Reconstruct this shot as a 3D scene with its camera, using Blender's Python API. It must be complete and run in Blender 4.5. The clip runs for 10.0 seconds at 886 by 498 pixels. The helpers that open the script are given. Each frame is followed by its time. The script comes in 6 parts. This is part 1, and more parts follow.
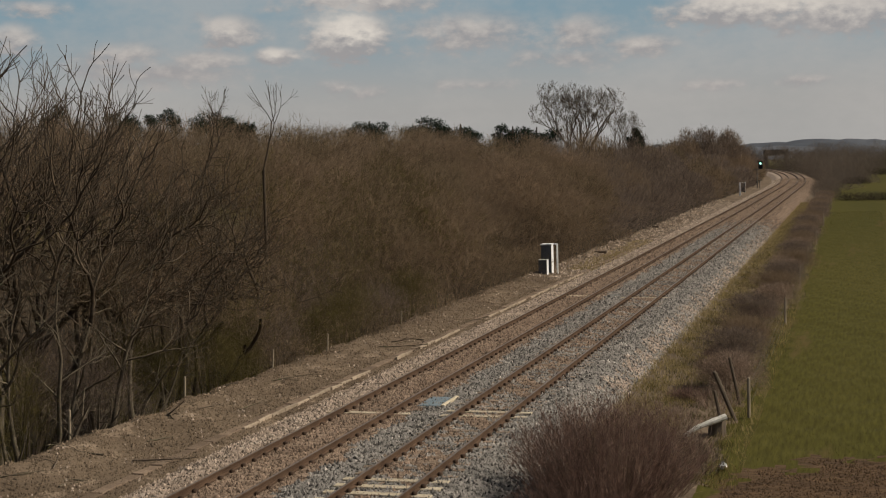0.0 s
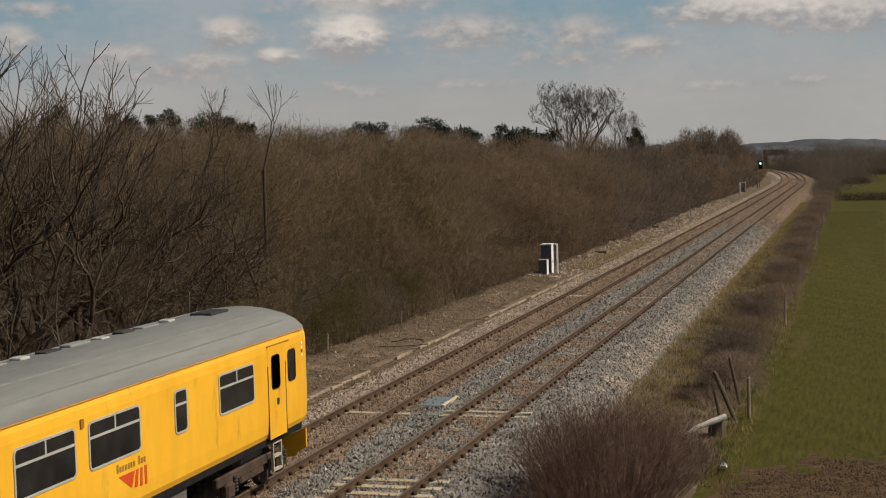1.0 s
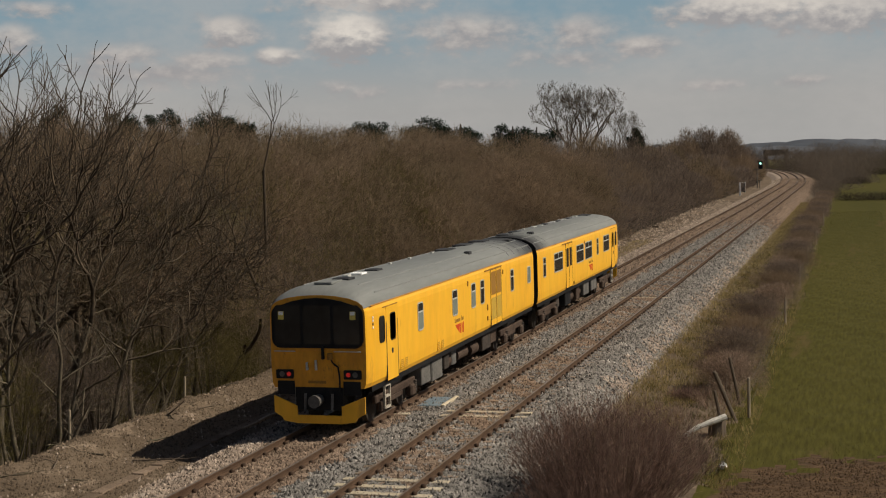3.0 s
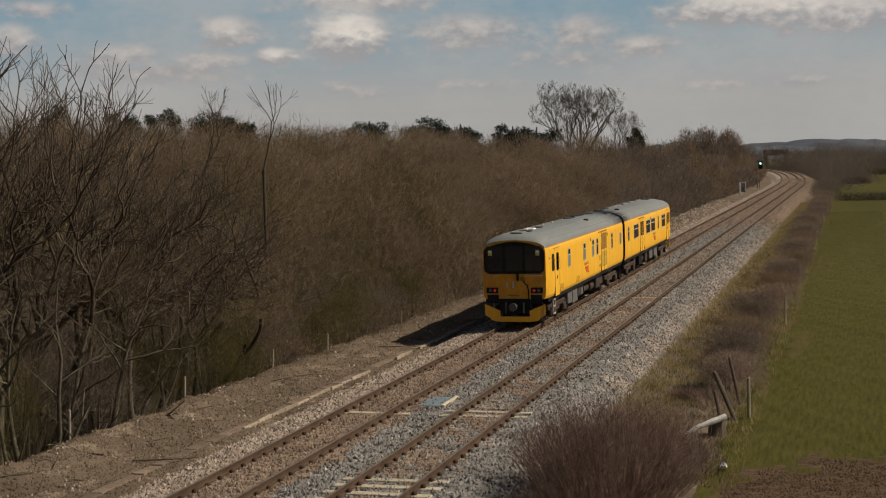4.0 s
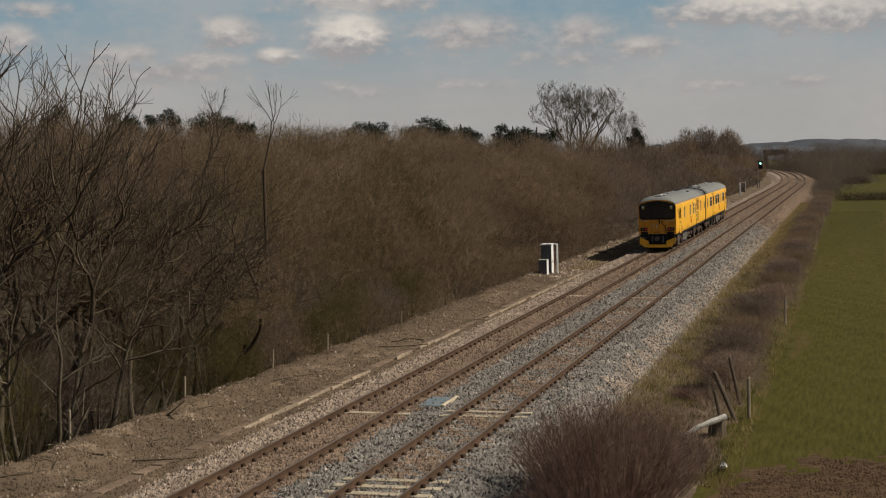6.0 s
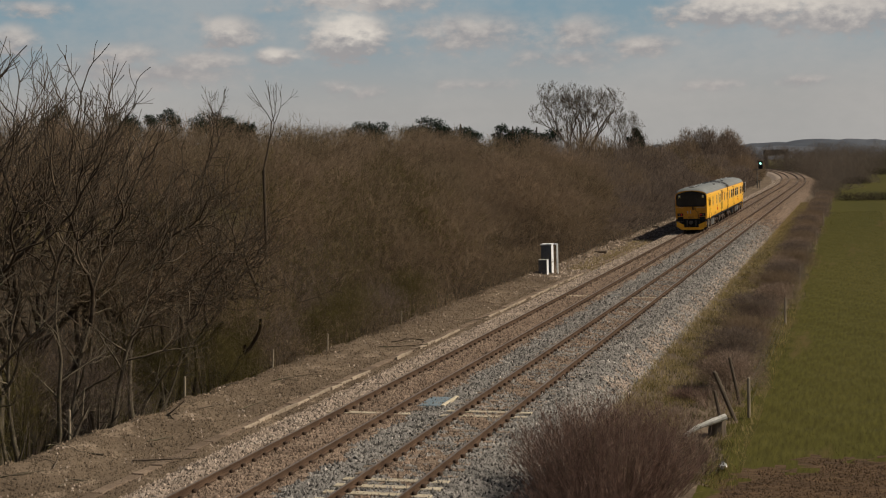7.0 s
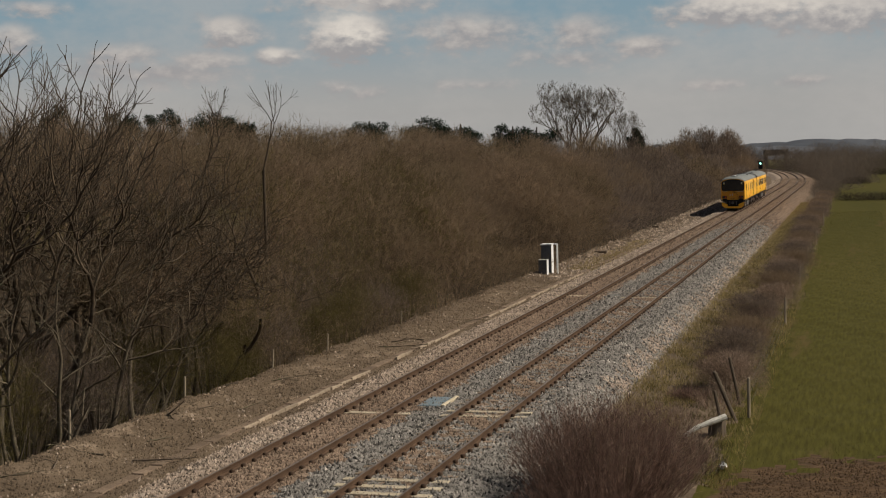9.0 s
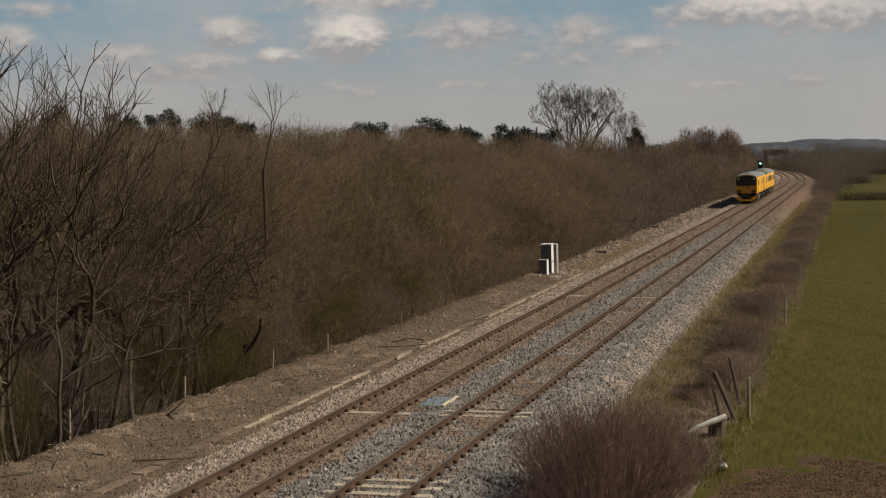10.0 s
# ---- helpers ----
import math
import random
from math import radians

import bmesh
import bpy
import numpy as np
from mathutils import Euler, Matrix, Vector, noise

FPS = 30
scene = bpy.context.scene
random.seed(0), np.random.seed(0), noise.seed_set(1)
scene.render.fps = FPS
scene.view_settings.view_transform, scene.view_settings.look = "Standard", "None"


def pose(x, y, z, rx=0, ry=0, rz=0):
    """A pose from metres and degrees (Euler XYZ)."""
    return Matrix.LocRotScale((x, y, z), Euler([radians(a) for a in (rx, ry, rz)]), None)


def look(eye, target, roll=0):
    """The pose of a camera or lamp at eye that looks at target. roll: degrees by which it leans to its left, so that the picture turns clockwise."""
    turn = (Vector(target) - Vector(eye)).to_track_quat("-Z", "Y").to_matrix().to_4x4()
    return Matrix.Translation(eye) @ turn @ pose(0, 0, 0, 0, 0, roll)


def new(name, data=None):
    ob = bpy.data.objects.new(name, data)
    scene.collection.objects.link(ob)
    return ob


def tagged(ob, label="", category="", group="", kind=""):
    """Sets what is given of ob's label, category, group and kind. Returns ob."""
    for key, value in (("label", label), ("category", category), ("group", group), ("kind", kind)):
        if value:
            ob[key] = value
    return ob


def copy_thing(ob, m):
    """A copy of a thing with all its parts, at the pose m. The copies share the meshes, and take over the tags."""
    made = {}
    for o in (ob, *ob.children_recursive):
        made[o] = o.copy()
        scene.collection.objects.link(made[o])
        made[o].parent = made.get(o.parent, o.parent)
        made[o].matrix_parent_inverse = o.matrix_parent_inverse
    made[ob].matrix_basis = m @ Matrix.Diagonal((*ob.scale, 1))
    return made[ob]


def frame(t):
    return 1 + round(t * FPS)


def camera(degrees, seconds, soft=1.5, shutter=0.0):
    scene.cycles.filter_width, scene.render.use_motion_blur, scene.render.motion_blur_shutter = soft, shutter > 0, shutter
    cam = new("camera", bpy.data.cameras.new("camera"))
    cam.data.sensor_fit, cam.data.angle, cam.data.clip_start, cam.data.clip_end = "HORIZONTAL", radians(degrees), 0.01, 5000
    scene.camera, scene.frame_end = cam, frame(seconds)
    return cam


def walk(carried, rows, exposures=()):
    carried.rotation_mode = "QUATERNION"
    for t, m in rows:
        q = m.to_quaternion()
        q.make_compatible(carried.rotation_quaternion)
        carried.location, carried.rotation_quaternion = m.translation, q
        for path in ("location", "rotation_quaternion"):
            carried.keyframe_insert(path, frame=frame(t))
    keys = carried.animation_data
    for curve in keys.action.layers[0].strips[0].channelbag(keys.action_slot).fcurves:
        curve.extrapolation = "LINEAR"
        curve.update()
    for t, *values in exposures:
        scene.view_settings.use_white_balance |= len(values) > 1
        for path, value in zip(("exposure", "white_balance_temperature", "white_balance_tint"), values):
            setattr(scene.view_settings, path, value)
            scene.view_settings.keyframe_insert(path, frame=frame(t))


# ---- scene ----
# camera: stands still on a bridge parapet beside the line
cam = camera(34.86, 10.0, soft=1.1)
EYE = Vector((13.51, 0.0, 7.155))
_yaw, _pitch = 0.28522, -0.06592
STAND = look(EYE, EYE + Vector((-math.sin(_yaw) * math.cos(_pitch), math.cos(_yaw) * math.cos(_pitch), math.sin(_pitch))), roll=-1.559)
walk(cam, [(0.0, STAND), (10.0, STAND)])

# ---------------------------------------------------------------- light
SUN_TO = Vector((0.93, 0.22, 0.97)).normalized()
sun_data = bpy.data.lights.new("sun", "SUN")
sun_data.energy, sun_data.angle, sun_data.color = 4.45, radians(0.6), (1.0, 0.91, 0.77)
sun = new("sun", sun_data)
sun.matrix_world = look((0, 0, 60), Vector((0, 0, 60)) - SUN_TO)

world = bpy.data.worlds.new("sky")
scene.world = world
world.use_nodes = True


def build_sky():
    nt = world.node_tree
    nt.nodes.clear()
    N, L = nt.nodes.new, nt.links.new

    def val(op, a, b=None, c=None, clamp=False):
        n = N("ShaderNodeMath")
        n.operation, n.use_clamp = op, clamp
        for i, v in enumerate((a, b, c)):
            if v is None:
                continue
            if isinstance(v, (int, float)):
                n.inputs[i].default_value = v
            else:
                L(v, n.inputs[i])
        return n.outputs[0]

    def mixc(f, a, b):
        n = N("ShaderNodeMix")
        n.data_type = "RGBA"
        for i, v in ((0, f), (6, a), (7, b)):
            if isinstance(v, (int, float)):
                n.inputs[i].default_value = v
            elif isinstance(v, tuple):
                n.inputs[i].default_value = (*v, 1)
            else:
                L(v, n.inputs[i])
        return n.outputs[2]

    sky = N("ShaderNodeTexSky")
    sky.sky_type, sky.sun_disc = "NISHITA", False
    sky.sun_elevation = math.asin(SUN_TO.z)
    sky.sun_rotation = math.atan2(SUN_TO.x, SUN_TO.y)
    sky.air_density, sky.dust_density, sky.ozone_density = 1.0, 1.5, 1.0
    dim = N("ShaderNodeVectorMath")
    dim.operation = "SCALE"
    dim.inputs["Scale"].default_value = SKY_STRENGTH
    L(sky.outputs[0], dim.inputs[0])
    co = N("ShaderNodeTexCoord")
    sep = N("ShaderNodeSeparateXYZ")
    L(co.outputs["Generated"], sep.inputs[0])
    az = val("ARCTAN2", sep.outputs[0], sep.outputs[1])
    el = val("ARCSINE", sep.outputs[2])
    comb = N("ShaderNodeCombineXYZ")
    L(az, comb.inputs[0])
    L(val("MULTIPLY", el, 1.7), comb.inputs[1])

    def fbm(scale, detail, rough, shift):
        n = N("ShaderNodeTexNoise")
        n.inputs["Scale"].default_value, n.inputs["Detail"].default_value, n.inputs["Roughness"].default_value = scale, detail, rough
        add = N("ShaderNodeVectorMath")
        add.inputs[1].default_value = (shift, shift * 0.7, shift * 1.3)
        L(comb.outputs[0], add.inputs[0])
        L(add.outputs[0], n.inputs["Vector"])
        return n.outputs["Fac"]

    big, mid, fine = fbm(9, 5, 0.55, 3.1), fbm(38, 4, 0.5, 5.3), fbm(85, 6, 0.58, 1.7)
    # washed-out band above the horizon, bluer higher up, then the open sky
    up = N("ShaderNodeMapRange")
    up.interpolation_type = "SMOOTHSTEP"
    L(el, up.inputs[0])
    up.inputs[1].default_value, up.inputs[2].default_value = 0.03, 0.108
    low = mixc(up.outputs[0], (0.385, 0.377, 0.365), (0.22, 0.32, 0.38))
    fade = N("ShaderNodeMapRange")
    L(el, fade.inputs[0])
    fade.inputs[1].default_value, fade.inputs[2].default_value, fade.inputs[3].default_value, fade.inputs[4].default_value = 0.11, 0.19, 0.92, 0.0
    col = mixc(fade.outputs[0], dim.outputs[0], low)
    # thin veil of distant cloud
    veil = val("MULTIPLY", val("MULTIPLY_ADD", val("MULTIPLY_ADD", fine, 0.3, big), 3.4, -1.75, clamp=True), val("MULTIPLY", fade.outputs[0], 0.5))
    col = mixc(veil, col, (0.44, 0.42, 0.40))
    # fair-weather heaps: azimuth, elevation, half width, half height (radians), fullness, brightness
    total, light = None, None
    warp_x, warp_y = val("MULTIPLY_ADD", mid, 1.5, -0.75), val("MULTIPLY_ADD", fine, 1.3, -0.65)
    for a, e, w, h, k, b in CLOUDS:
        dx = val("ADD", val("MULTIPLY", val("SUBTRACT", az, a), 1 / w), warp_x)
        dy = val("ADD", val("MULTIPLY", val("SUBTRACT", el, e), 1 / h), warp_y)
        r = val("SQRT", val("ADD", val("MULTIPLY", dx, dx), val("MULTIPLY", dy, dy)))
        m = val("MULTIPLY", val("SUBTRACT", 1.35, r), k)
        total = m if total is None else val("MAXIMUM", total, m)
        s = val("MULTIPLY", val("MULTIPLY", val("MAXIMUM", m, 0.0), b), val("MULTIPLY_ADD", dy, 0.75, 0.42))
        light = s if light is None else val("ADD", light, s)
    body = val("ADD", total, val("ADD", val("MULTIPLY_ADD", fine, 0.9, -0.45), val("MULTIPLY_ADD", mid, 0.9, -0.45)))
    edge = N("ShaderNodeMapRange")
    edge.interpolation_type = "SMOOTHSTEP"
    L(body, edge.inputs[0])
    edge.inputs[1].default_value, edge.inputs[2].default_value = -0.1, 0.75
    lit = val("ADD", light, val("MULTIPLY_ADD", fine, 0.9, -0.40), clamp=True)
    heap = mixc(lit, (0.33, 0.31, 0.31), (0.76, 0.69, 0.61))
    col = mixc(val("MULTIPLY", edge.outputs[0], 0.86), col, heap)
    bg = N("ShaderNodeBackground")
    L(col, bg.inputs[0])
    out = N("ShaderNodeOutputWorld")
    L(bg.outputs[0], out.inputs[0])


SKY_STRENGTH = 0.04
CLOUDS = [(-0.349, 0.086, 0.031, 0.0165, 1.1, 1.2), (-0.432, 0.089, 0.023, 0.0115, 0.9, 0.8), (-0.398, 0.073, 0.015, 0.0058, 0.8, 1.1),
          (-0.263, 0.086, 0.044, 0.0125, 0.7, 0.55), (-0.188, 0.082, 0.028, 0.0130, 0.65, 0.5), (-0.143, 0.073, 0.023, 0.0075, 0.8, 0.6),
          (-0.075, 0.096, 0.055, 0.0125, 1.0, 1.0), (-0.008, 0.090, 0.045, 0.0150, 0.95, 0.7), (-0.578, 0.086, 0.018, 0.0110, 0.8, 0.7),
          (-0.504, 0.075, 0.027, 0.0080, 0.7, 0.5), (-0.447, 0.070, 0.027, 0.0075, 0.7, 0.5), (-0.334, 0.108, 0.052, 0.0070, 0.75, 0.7),
          (-0.357, 0.050, 0.013, 0.0050, 0.55, 0.6), (-0.260, 0.049, 0.026, 0.0045, 0.45, 0.5), (-0.095, 0.044, 0.020, 0.0042, 0.45, 0.5),
          (-0.032, 0.045, 0.018, 0.0042, 0.5, 0.6), (-0.336, 0.046, 0.018, 0.0045, 0.4, 0.4), (-0.561, 0.106, 0.022, 0.0060, 0.6, 0.5),
          (-0.196, 0.066, 0.040, 0.0065, 0.5, 0.3), (-0.475, 0.062, 0.060, 0.0090, 0.55, 0.15), (1.5, 0.2, 0.3, 0.08, 0.9, 1.0), (-1.4, 0.18, 0.3, 0.07, 0.9, 1.0), (2.6, 0.2, 0.3, 0.08, 0.9, 1.0)]
build_sky()


# ---------------------------------------------------------------- materials
def mat(name, c1, c2, scale=3.0, rough=0.85, metal=0.0, bump=0.0, fine=40.0, c3=None, spot=0.0, rand=0.0, island=0.0, stretch=None, coat=0.0, spec=0.08, vary=0.21, thin=False):
    """Two colours blended by broad noise, broken by fine noise; c3 in spots; rand / island vary brightness per object or island."""
    m = bpy.data.materials.new(name)
    m.use_nodes = True
    nt = m.node_tree
    N, L = nt.nodes.new, nt.links.new
    b = nt.nodes["Principled BSDF"]
    b.inputs["Roughness"].default_value, b.inputs["Metallic"].default_value = rough, metal
    b.inputs["Coat Weight"].default_value = coat
    b.inputs["Specular IOR Level"].default_value = spec
    co = N("ShaderNodeTexCoord")
    vec = co.outputs["Object"]
    if stretch:
        mp = N("ShaderNodeMapping")
        mp.inputs["Scale"].default_value = stretch
        L(vec, mp.inputs[0])
        vec = mp.outputs[0]

    def tex(s, d, r=0.6):
        n = N("ShaderNodeTexNoise")
        n.inputs["Scale"].default_value, n.inputs["Detail"].default_value, n.inputs["Roughness"].default_value = s, d, r
        L(vec, n.inputs["Vector"])
        return n.outputs["Fac"]

    def ramp(f, lo, hi):
        n = N("ShaderNodeMapRange")
        n.inputs[1].default_value, n.inputs[2].default_value = lo, hi
        L(f, n.inputs[0])
        return n.outputs[0]

    def mix(f, a, bb, mode="MIX"):
        n = N("ShaderNodeMix")
        n.data_type, n.blend_type = "RGBA", mode
        for i, v in ((0, f), (6, a), (7, bb)):
            if isinstance(v, (int, float)):
                n.inputs[i].default_value = v
            elif isinstance(v, tuple):
                n.inputs[i].default_value = (*v, 1)
            else:
                L(v, n.inputs[i])
        return n.outputs[2]

    big, small = tex(scale, 3), tex(fine, 4)
    col = mix(ramp(big, 0.35, 0.65), c1, c2)
    grey = N("ShaderNodeMapRange")
    grey.inputs[1].default_value, grey.inputs[2].default_value, grey.inputs[3].default_value, grey.inputs[4].default_value = 0.3, 0.7, 1 - vary, 1 + vary
    L(small, grey.inputs[0])
    sc = N("ShaderNodeVectorMath")
    sc.operation = "SCALE"
    L(col, sc.inputs[0])
    L(grey.outputs[0], sc.inputs["Scale"])
    col = sc.outputs[0]
    if c3:
        col = mix(ramp(tex(scale * 2.7, 5, 0.7), 0.62 - spot, 0.70 - spot), col, c3)
    for amount, node, sock in ((rand, "ShaderNodeObjectInfo", "Random"), (island, "ShaderNodeNewGeometry", "Random Per Island")):
        if amount:
            r = N(node)
            mr = N("ShaderNodeMapRange")
            mr.inputs[3].default_value, mr.inputs[4].default_value = 1 - amount, 1 + amount
            L(r.outputs[sock], mr.inputs[0])
            s2 = N("ShaderNodeVectorMath")
            s2.operation = "SCALE"
            L(col, s2.inputs[0])
            L(mr.outputs[0], s2.inputs["Scale"])
            col = s2.outputs[0]
    L(col, b.inputs["Base Color"])
    if bump:
        bp = N("ShaderNodeBump")
        bp.inputs["Strength"].default_value, bp.inputs["Distance"].default_value = min(1.0, bump), 0.02
        L(small, bp.inputs["Height"])
        L(bp.outputs[0], b.inputs["Normal"])
    if thin:
        tr, mx = N("ShaderNodeBsdfTranslucent"), N("ShaderNodeMixShader")
        L(col, tr.inputs[0])
        mx.inputs[0].default_value = 0.48
        L(b.outputs[0], mx.inputs[1])
        L(tr.outputs[0], mx.inputs[2])
        L(mx.outputs[0], nt.nodes["Material Output"].inputs[0])
    return m


def glow(name, color, strength):
    m = bpy.data.materials.new(name)
    m.use_nodes = True
    b = m.node_tree.nodes["Principled BSDF"]
    b.inputs["Base Color"].default_value = (*color, 1)
    b.inputs["Emission Color"].default_value = (*color, 1)
    b.inputs["Emission Strength"].default_value = strength
    return m


M = {
    "ballast_grey": mat("ballast_grey", (0.138, 0.127, 0.113), (0.19, 0.173, 0.153), 0.6, 0.9, bump=1.0, fine=22, c3=(0.31, 0.28, 0.245), spot=0.03, island=0.85),
    "ballast_buff": mat("ballast_buff", (0.225, 0.175, 0.135), (0.29, 0.23, 0.18), 0.6, 0.9, bump=1.0, fine=22, c3=(0.40, 0.335, 0.27), spot=0.03, island=0.75),
    "ballast_brown": mat("ballast_brown", (0.15, 0.106, 0.076), (0.20, 0.145, 0.105), 0.6, 0.92, bump=1.0, fine=22, c3=(0.28, 0.21, 0.155), spot=0.03, island=0.65),
    "earth": mat("earth", (0.094, 0.069, 0.047), (0.140, 0.104, 0.071), 0.25, 0.95, bump=1.0, fine=9, c3=(0.215, 0.162, 0.115), spot=0.05, island=0.4),
    # leaf litter coloured near black: the shade under the scrub is put into it
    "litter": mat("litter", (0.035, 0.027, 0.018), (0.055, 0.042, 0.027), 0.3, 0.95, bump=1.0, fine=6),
    "rust": mat("rust", (0.070, 0.044, 0.029), (0.105, 0.066, 0.043), 1.2, 0.85, 0.0, bump=0.4, fine=30),
    "railhead": mat("railhead", (0.12, 0.095, 0.075), (0.17, 0.135, 0.11), 2.0, 0.5, 0.4, fine=60, spec=0.4),
    "sleeper": mat("sleeper", (0.17, 0.125, 0.088), (0.225, 0.165, 0.12), 1.5, 0.9, bump=0.6, fine=18, rand=0.25),
    "sleeper_pale": mat("sleeper_pale", (0.40, 0.335, 0.235), (0.48, 0.41, 0.30), 1.5, 0.9, bump=0.5, fine=18, rand=0.2),
    "clip": mat("clip", (0.05, 0.032, 0.022), (0.07, 0.045, 0.03), 4, 0.8),
    "concrete": mat("concrete", (0.145, 0.105, 0.075), (0.19, 0.14, 0.10), 1.0, 0.9, bump=0.6, fine=25, c3=(0.26, 0.20, 0.145), spot=0.02, rand=0.2),
    "twig": mat("twig", (0.150, 0.116, 0.068), (0.262, 0.186, 0.124), 0.13, 0.9, fine=3, island=0.62, thin=True),
    "bark_mid": mat("bark_mid", (0.105, 0.083, 0.060), (0.14, 0.112, 0.082), 1.0, 0.9, fine=8),
    "twig_tan": mat("twig_tan", (0.20, 0.145, 0.095), (0.25, 0.18, 0.12), 0.10, 0.9, fine=3, island=0.35, thin=True),
    "twig_grey": mat("twig_grey", (0.155, 0.118, 0.090), (0.225, 0.172, 0.135), 0.10, 0.9, fine=3, island=0.5, thin=True),
    "twig_olive": mat("twig_olive", (0.095, 0.080, 0.030), (0.135, 0.108, 0.042), 0.3, 0.9, fine=3, island=0.5, thin=True),
    "twig_red": mat("twig_red", (0.155, 0.099, 0.077), (0.21, 0.136, 0.105), 0.4, 0.85, fine=4, island=0.6, thin=True),
    "twig_mauve": mat("twig_mauve", (0.235, 0.170, 0.126), (0.32, 0.235, 0.175), 0.4, 0.9, fine=4, island=0.65, thin=True),
    "bark_dark": mat("bark_dark", (0.055, 0.042, 0.029), (0.095, 0.071, 0.048), 2.0, 0.9, bump=0.6, fine=20),
    "bark_grey": mat("bark_grey", (0.088, 0.070, 0.049), (0.135, 0.11, 0.078), 2.0, 0.9, bump=0.6, fine=20, c3=(0.10, 0.10, 0.055), spot=0.04),
    "conifer": mat("conifer", (0.018, 0.026, 0.016), (0.03, 0.04, 0.024), 0.3, 0.9, island=0.4, thin=True),
    "far_wood": mat("far_wood", (0.10, 0.085, 0.07), (0.13, 0.11, 0.09), 0.05, 0.95, fine=2, island=0.3, thin=True),
    "field": mat("field", (0.056, 0.051, 0.010), (0.068, 0.059, 0.013), 0.10, 0.95, bump=0.8, fine=5, c3=(0.088, 0.066, 0.023), spot=0.02, stretch=(1.6, 0.16, 1), vary=0.3),
    "soil": mat("soil", (0.064, 0.041, 0.024), (0.09, 0.057, 0.033), 0.8, 0.95, bump=1.0, fine=5, c3=(0.045, 0.029, 0.018), spot=0.05, stretch=(0.5, 1.6, 1), vary=0.35, island=0.4),
    "grass_dry": mat("grass_dry", (0.26, 0.20, 0.085), (0.36, 0.285, 0.14), 0.5, 0.9, fine=5, island=0.4, thin=True),
    "grass_green": mat("grass_green", (0.075, 0.070, 0.020), (0.115, 0.098, 0.032), 0.5, 0.9, fine=5, island=0.4, thin=True),
    "post": mat("post", (0.26, 0.21, 0.15), (0.34, 0.28, 0.20), 2.0, 0.9, bump=0.5, fine=14, stretch=(1, 1, 0.15)),
    "wire": mat("wire", (0.12, 0.11, 0.10), (0.15, 0.14, 0.13), 2.0, 0.6),
    "kerb": mat("kerb", (0.26, 0.205, 0.15), (0.33, 0.265, 0.195), 1.5, 0.9, bump=0.5, fine=18, rand=0.2),
    "post_dark": mat("post_dark", (0.09, 0.07, 0.05), (0.13, 0.10, 0.075), 2.0, 0.9, bump=0.5, fine=14, stretch=(1, 1, 0.15)),
    "yellow": mat("yellow", (0.81, 0.405, 0.023), (0.85, 0.455, 0.03), 0.5, 0.42, fine=3, spec=0.3, vary=0.06, c3=(0.64, 0.315, 0.03), spot=0.02, stretch=(1, 1, 0.3)),
    # cab ends: grime mottling, with the unlit face's darker orange put into the colour
    "yellow_grime_shade": mat("yellow_grime_shade", (0.50, 0.215, 0.018), (0.70, 0.325, 0.022), 1.4, 0.5, fine=8, spec=0.3, vary=0.12, c3=(0.30, 0.13, 0.02), spot=0.02, stretch=(1, 1, 0.4)),
    "roof_grey": mat("roof_grey", (0.165, 0.17, 0.158), (0.205, 0.207, 0.19), 0.5, 0.6, fine=8, stretch=(1, 0.12, 1), spec=0.3, vary=0.1),
    "soot": mat("soot", (0.035, 0.035, 0.037), (0.06, 0.06, 0.06), 1.2, 0.75, fine=9),
    "orange": mat("orange", (0.50, 0.21, 0.03), (0.60, 0.27, 0.035), 1, 0.6),
    "black": mat("black", (0.012, 0.012, 0.013), (0.02, 0.02, 0.02), 2, 0.55),
    "under": mat("under", (0.045, 0.038, 0.032), (0.075, 0.06, 0.05), 1.5, 0.8, bump=0.5, fine=12),
    "under_brown": mat("under_brown", (0.055, 0.038, 0.029), (0.085, 0.06, 0.045), 1.5, 0.8, bump=0.4, fine=12),
    "under_grey": mat("under_grey", (0.10, 0.095, 0.088), (0.145, 0.135, 0.12), 1.5, 0.7, fine=12),
    "glass_dark": mat("glass_dark", (0.018, 0.017, 0.016), (0.026, 0.025, 0.023), 1.0, 0.12, fine=2, spec=0.5),
    "glass_pale": mat("glass_pale", (0.17, 0.19, 0.155), (0.21, 0.235, 0.19), 1.0, 0.25, fine=2, spec=0.4, vary=0.05),
    "alu": mat("alu", (0.42, 0.42, 0.38), (0.50, 0.49, 0.45), 2.0, 0.5, 0.2),
    "white": mat("white", (0.72, 0.72, 0.70), (0.80, 0.79, 0.76), 2.0, 0.6),
    "red": mat("red", (0.55, 0.06, 0.02), (0.6, 0.08, 0.025), 2.0, 0.5),
    "brownish": mat("brownish", (0.28, 0.14, 0.03), (0.32, 0.17, 0.04), 2.0, 0.5),
    "cabinet": mat("cabinet", (0.10, 0.105, 0.11), (0.14, 0.14, 0.145), 1.5, 0.55, fine=10),
    "lid": mat("lid", (0.13, 0.17, 0.19), (0.17, 0.21, 0.23), 2, 0.7),
    "brick": mat("brick", (0.07, 0.06, 0.055), (0.09, 0.075, 0.065), 0.3, 0.9),
    # distant haze is put into the hills' blue-grey colour
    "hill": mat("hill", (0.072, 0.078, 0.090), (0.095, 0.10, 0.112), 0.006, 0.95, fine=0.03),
}
M["lamp_red"] = glow("lamp_red", (0.55, 0.02, 0.015), 0.25)
M["signal_lit"] = glow("signal_lit", (0.45, 1.0, 0.78), 5.0)


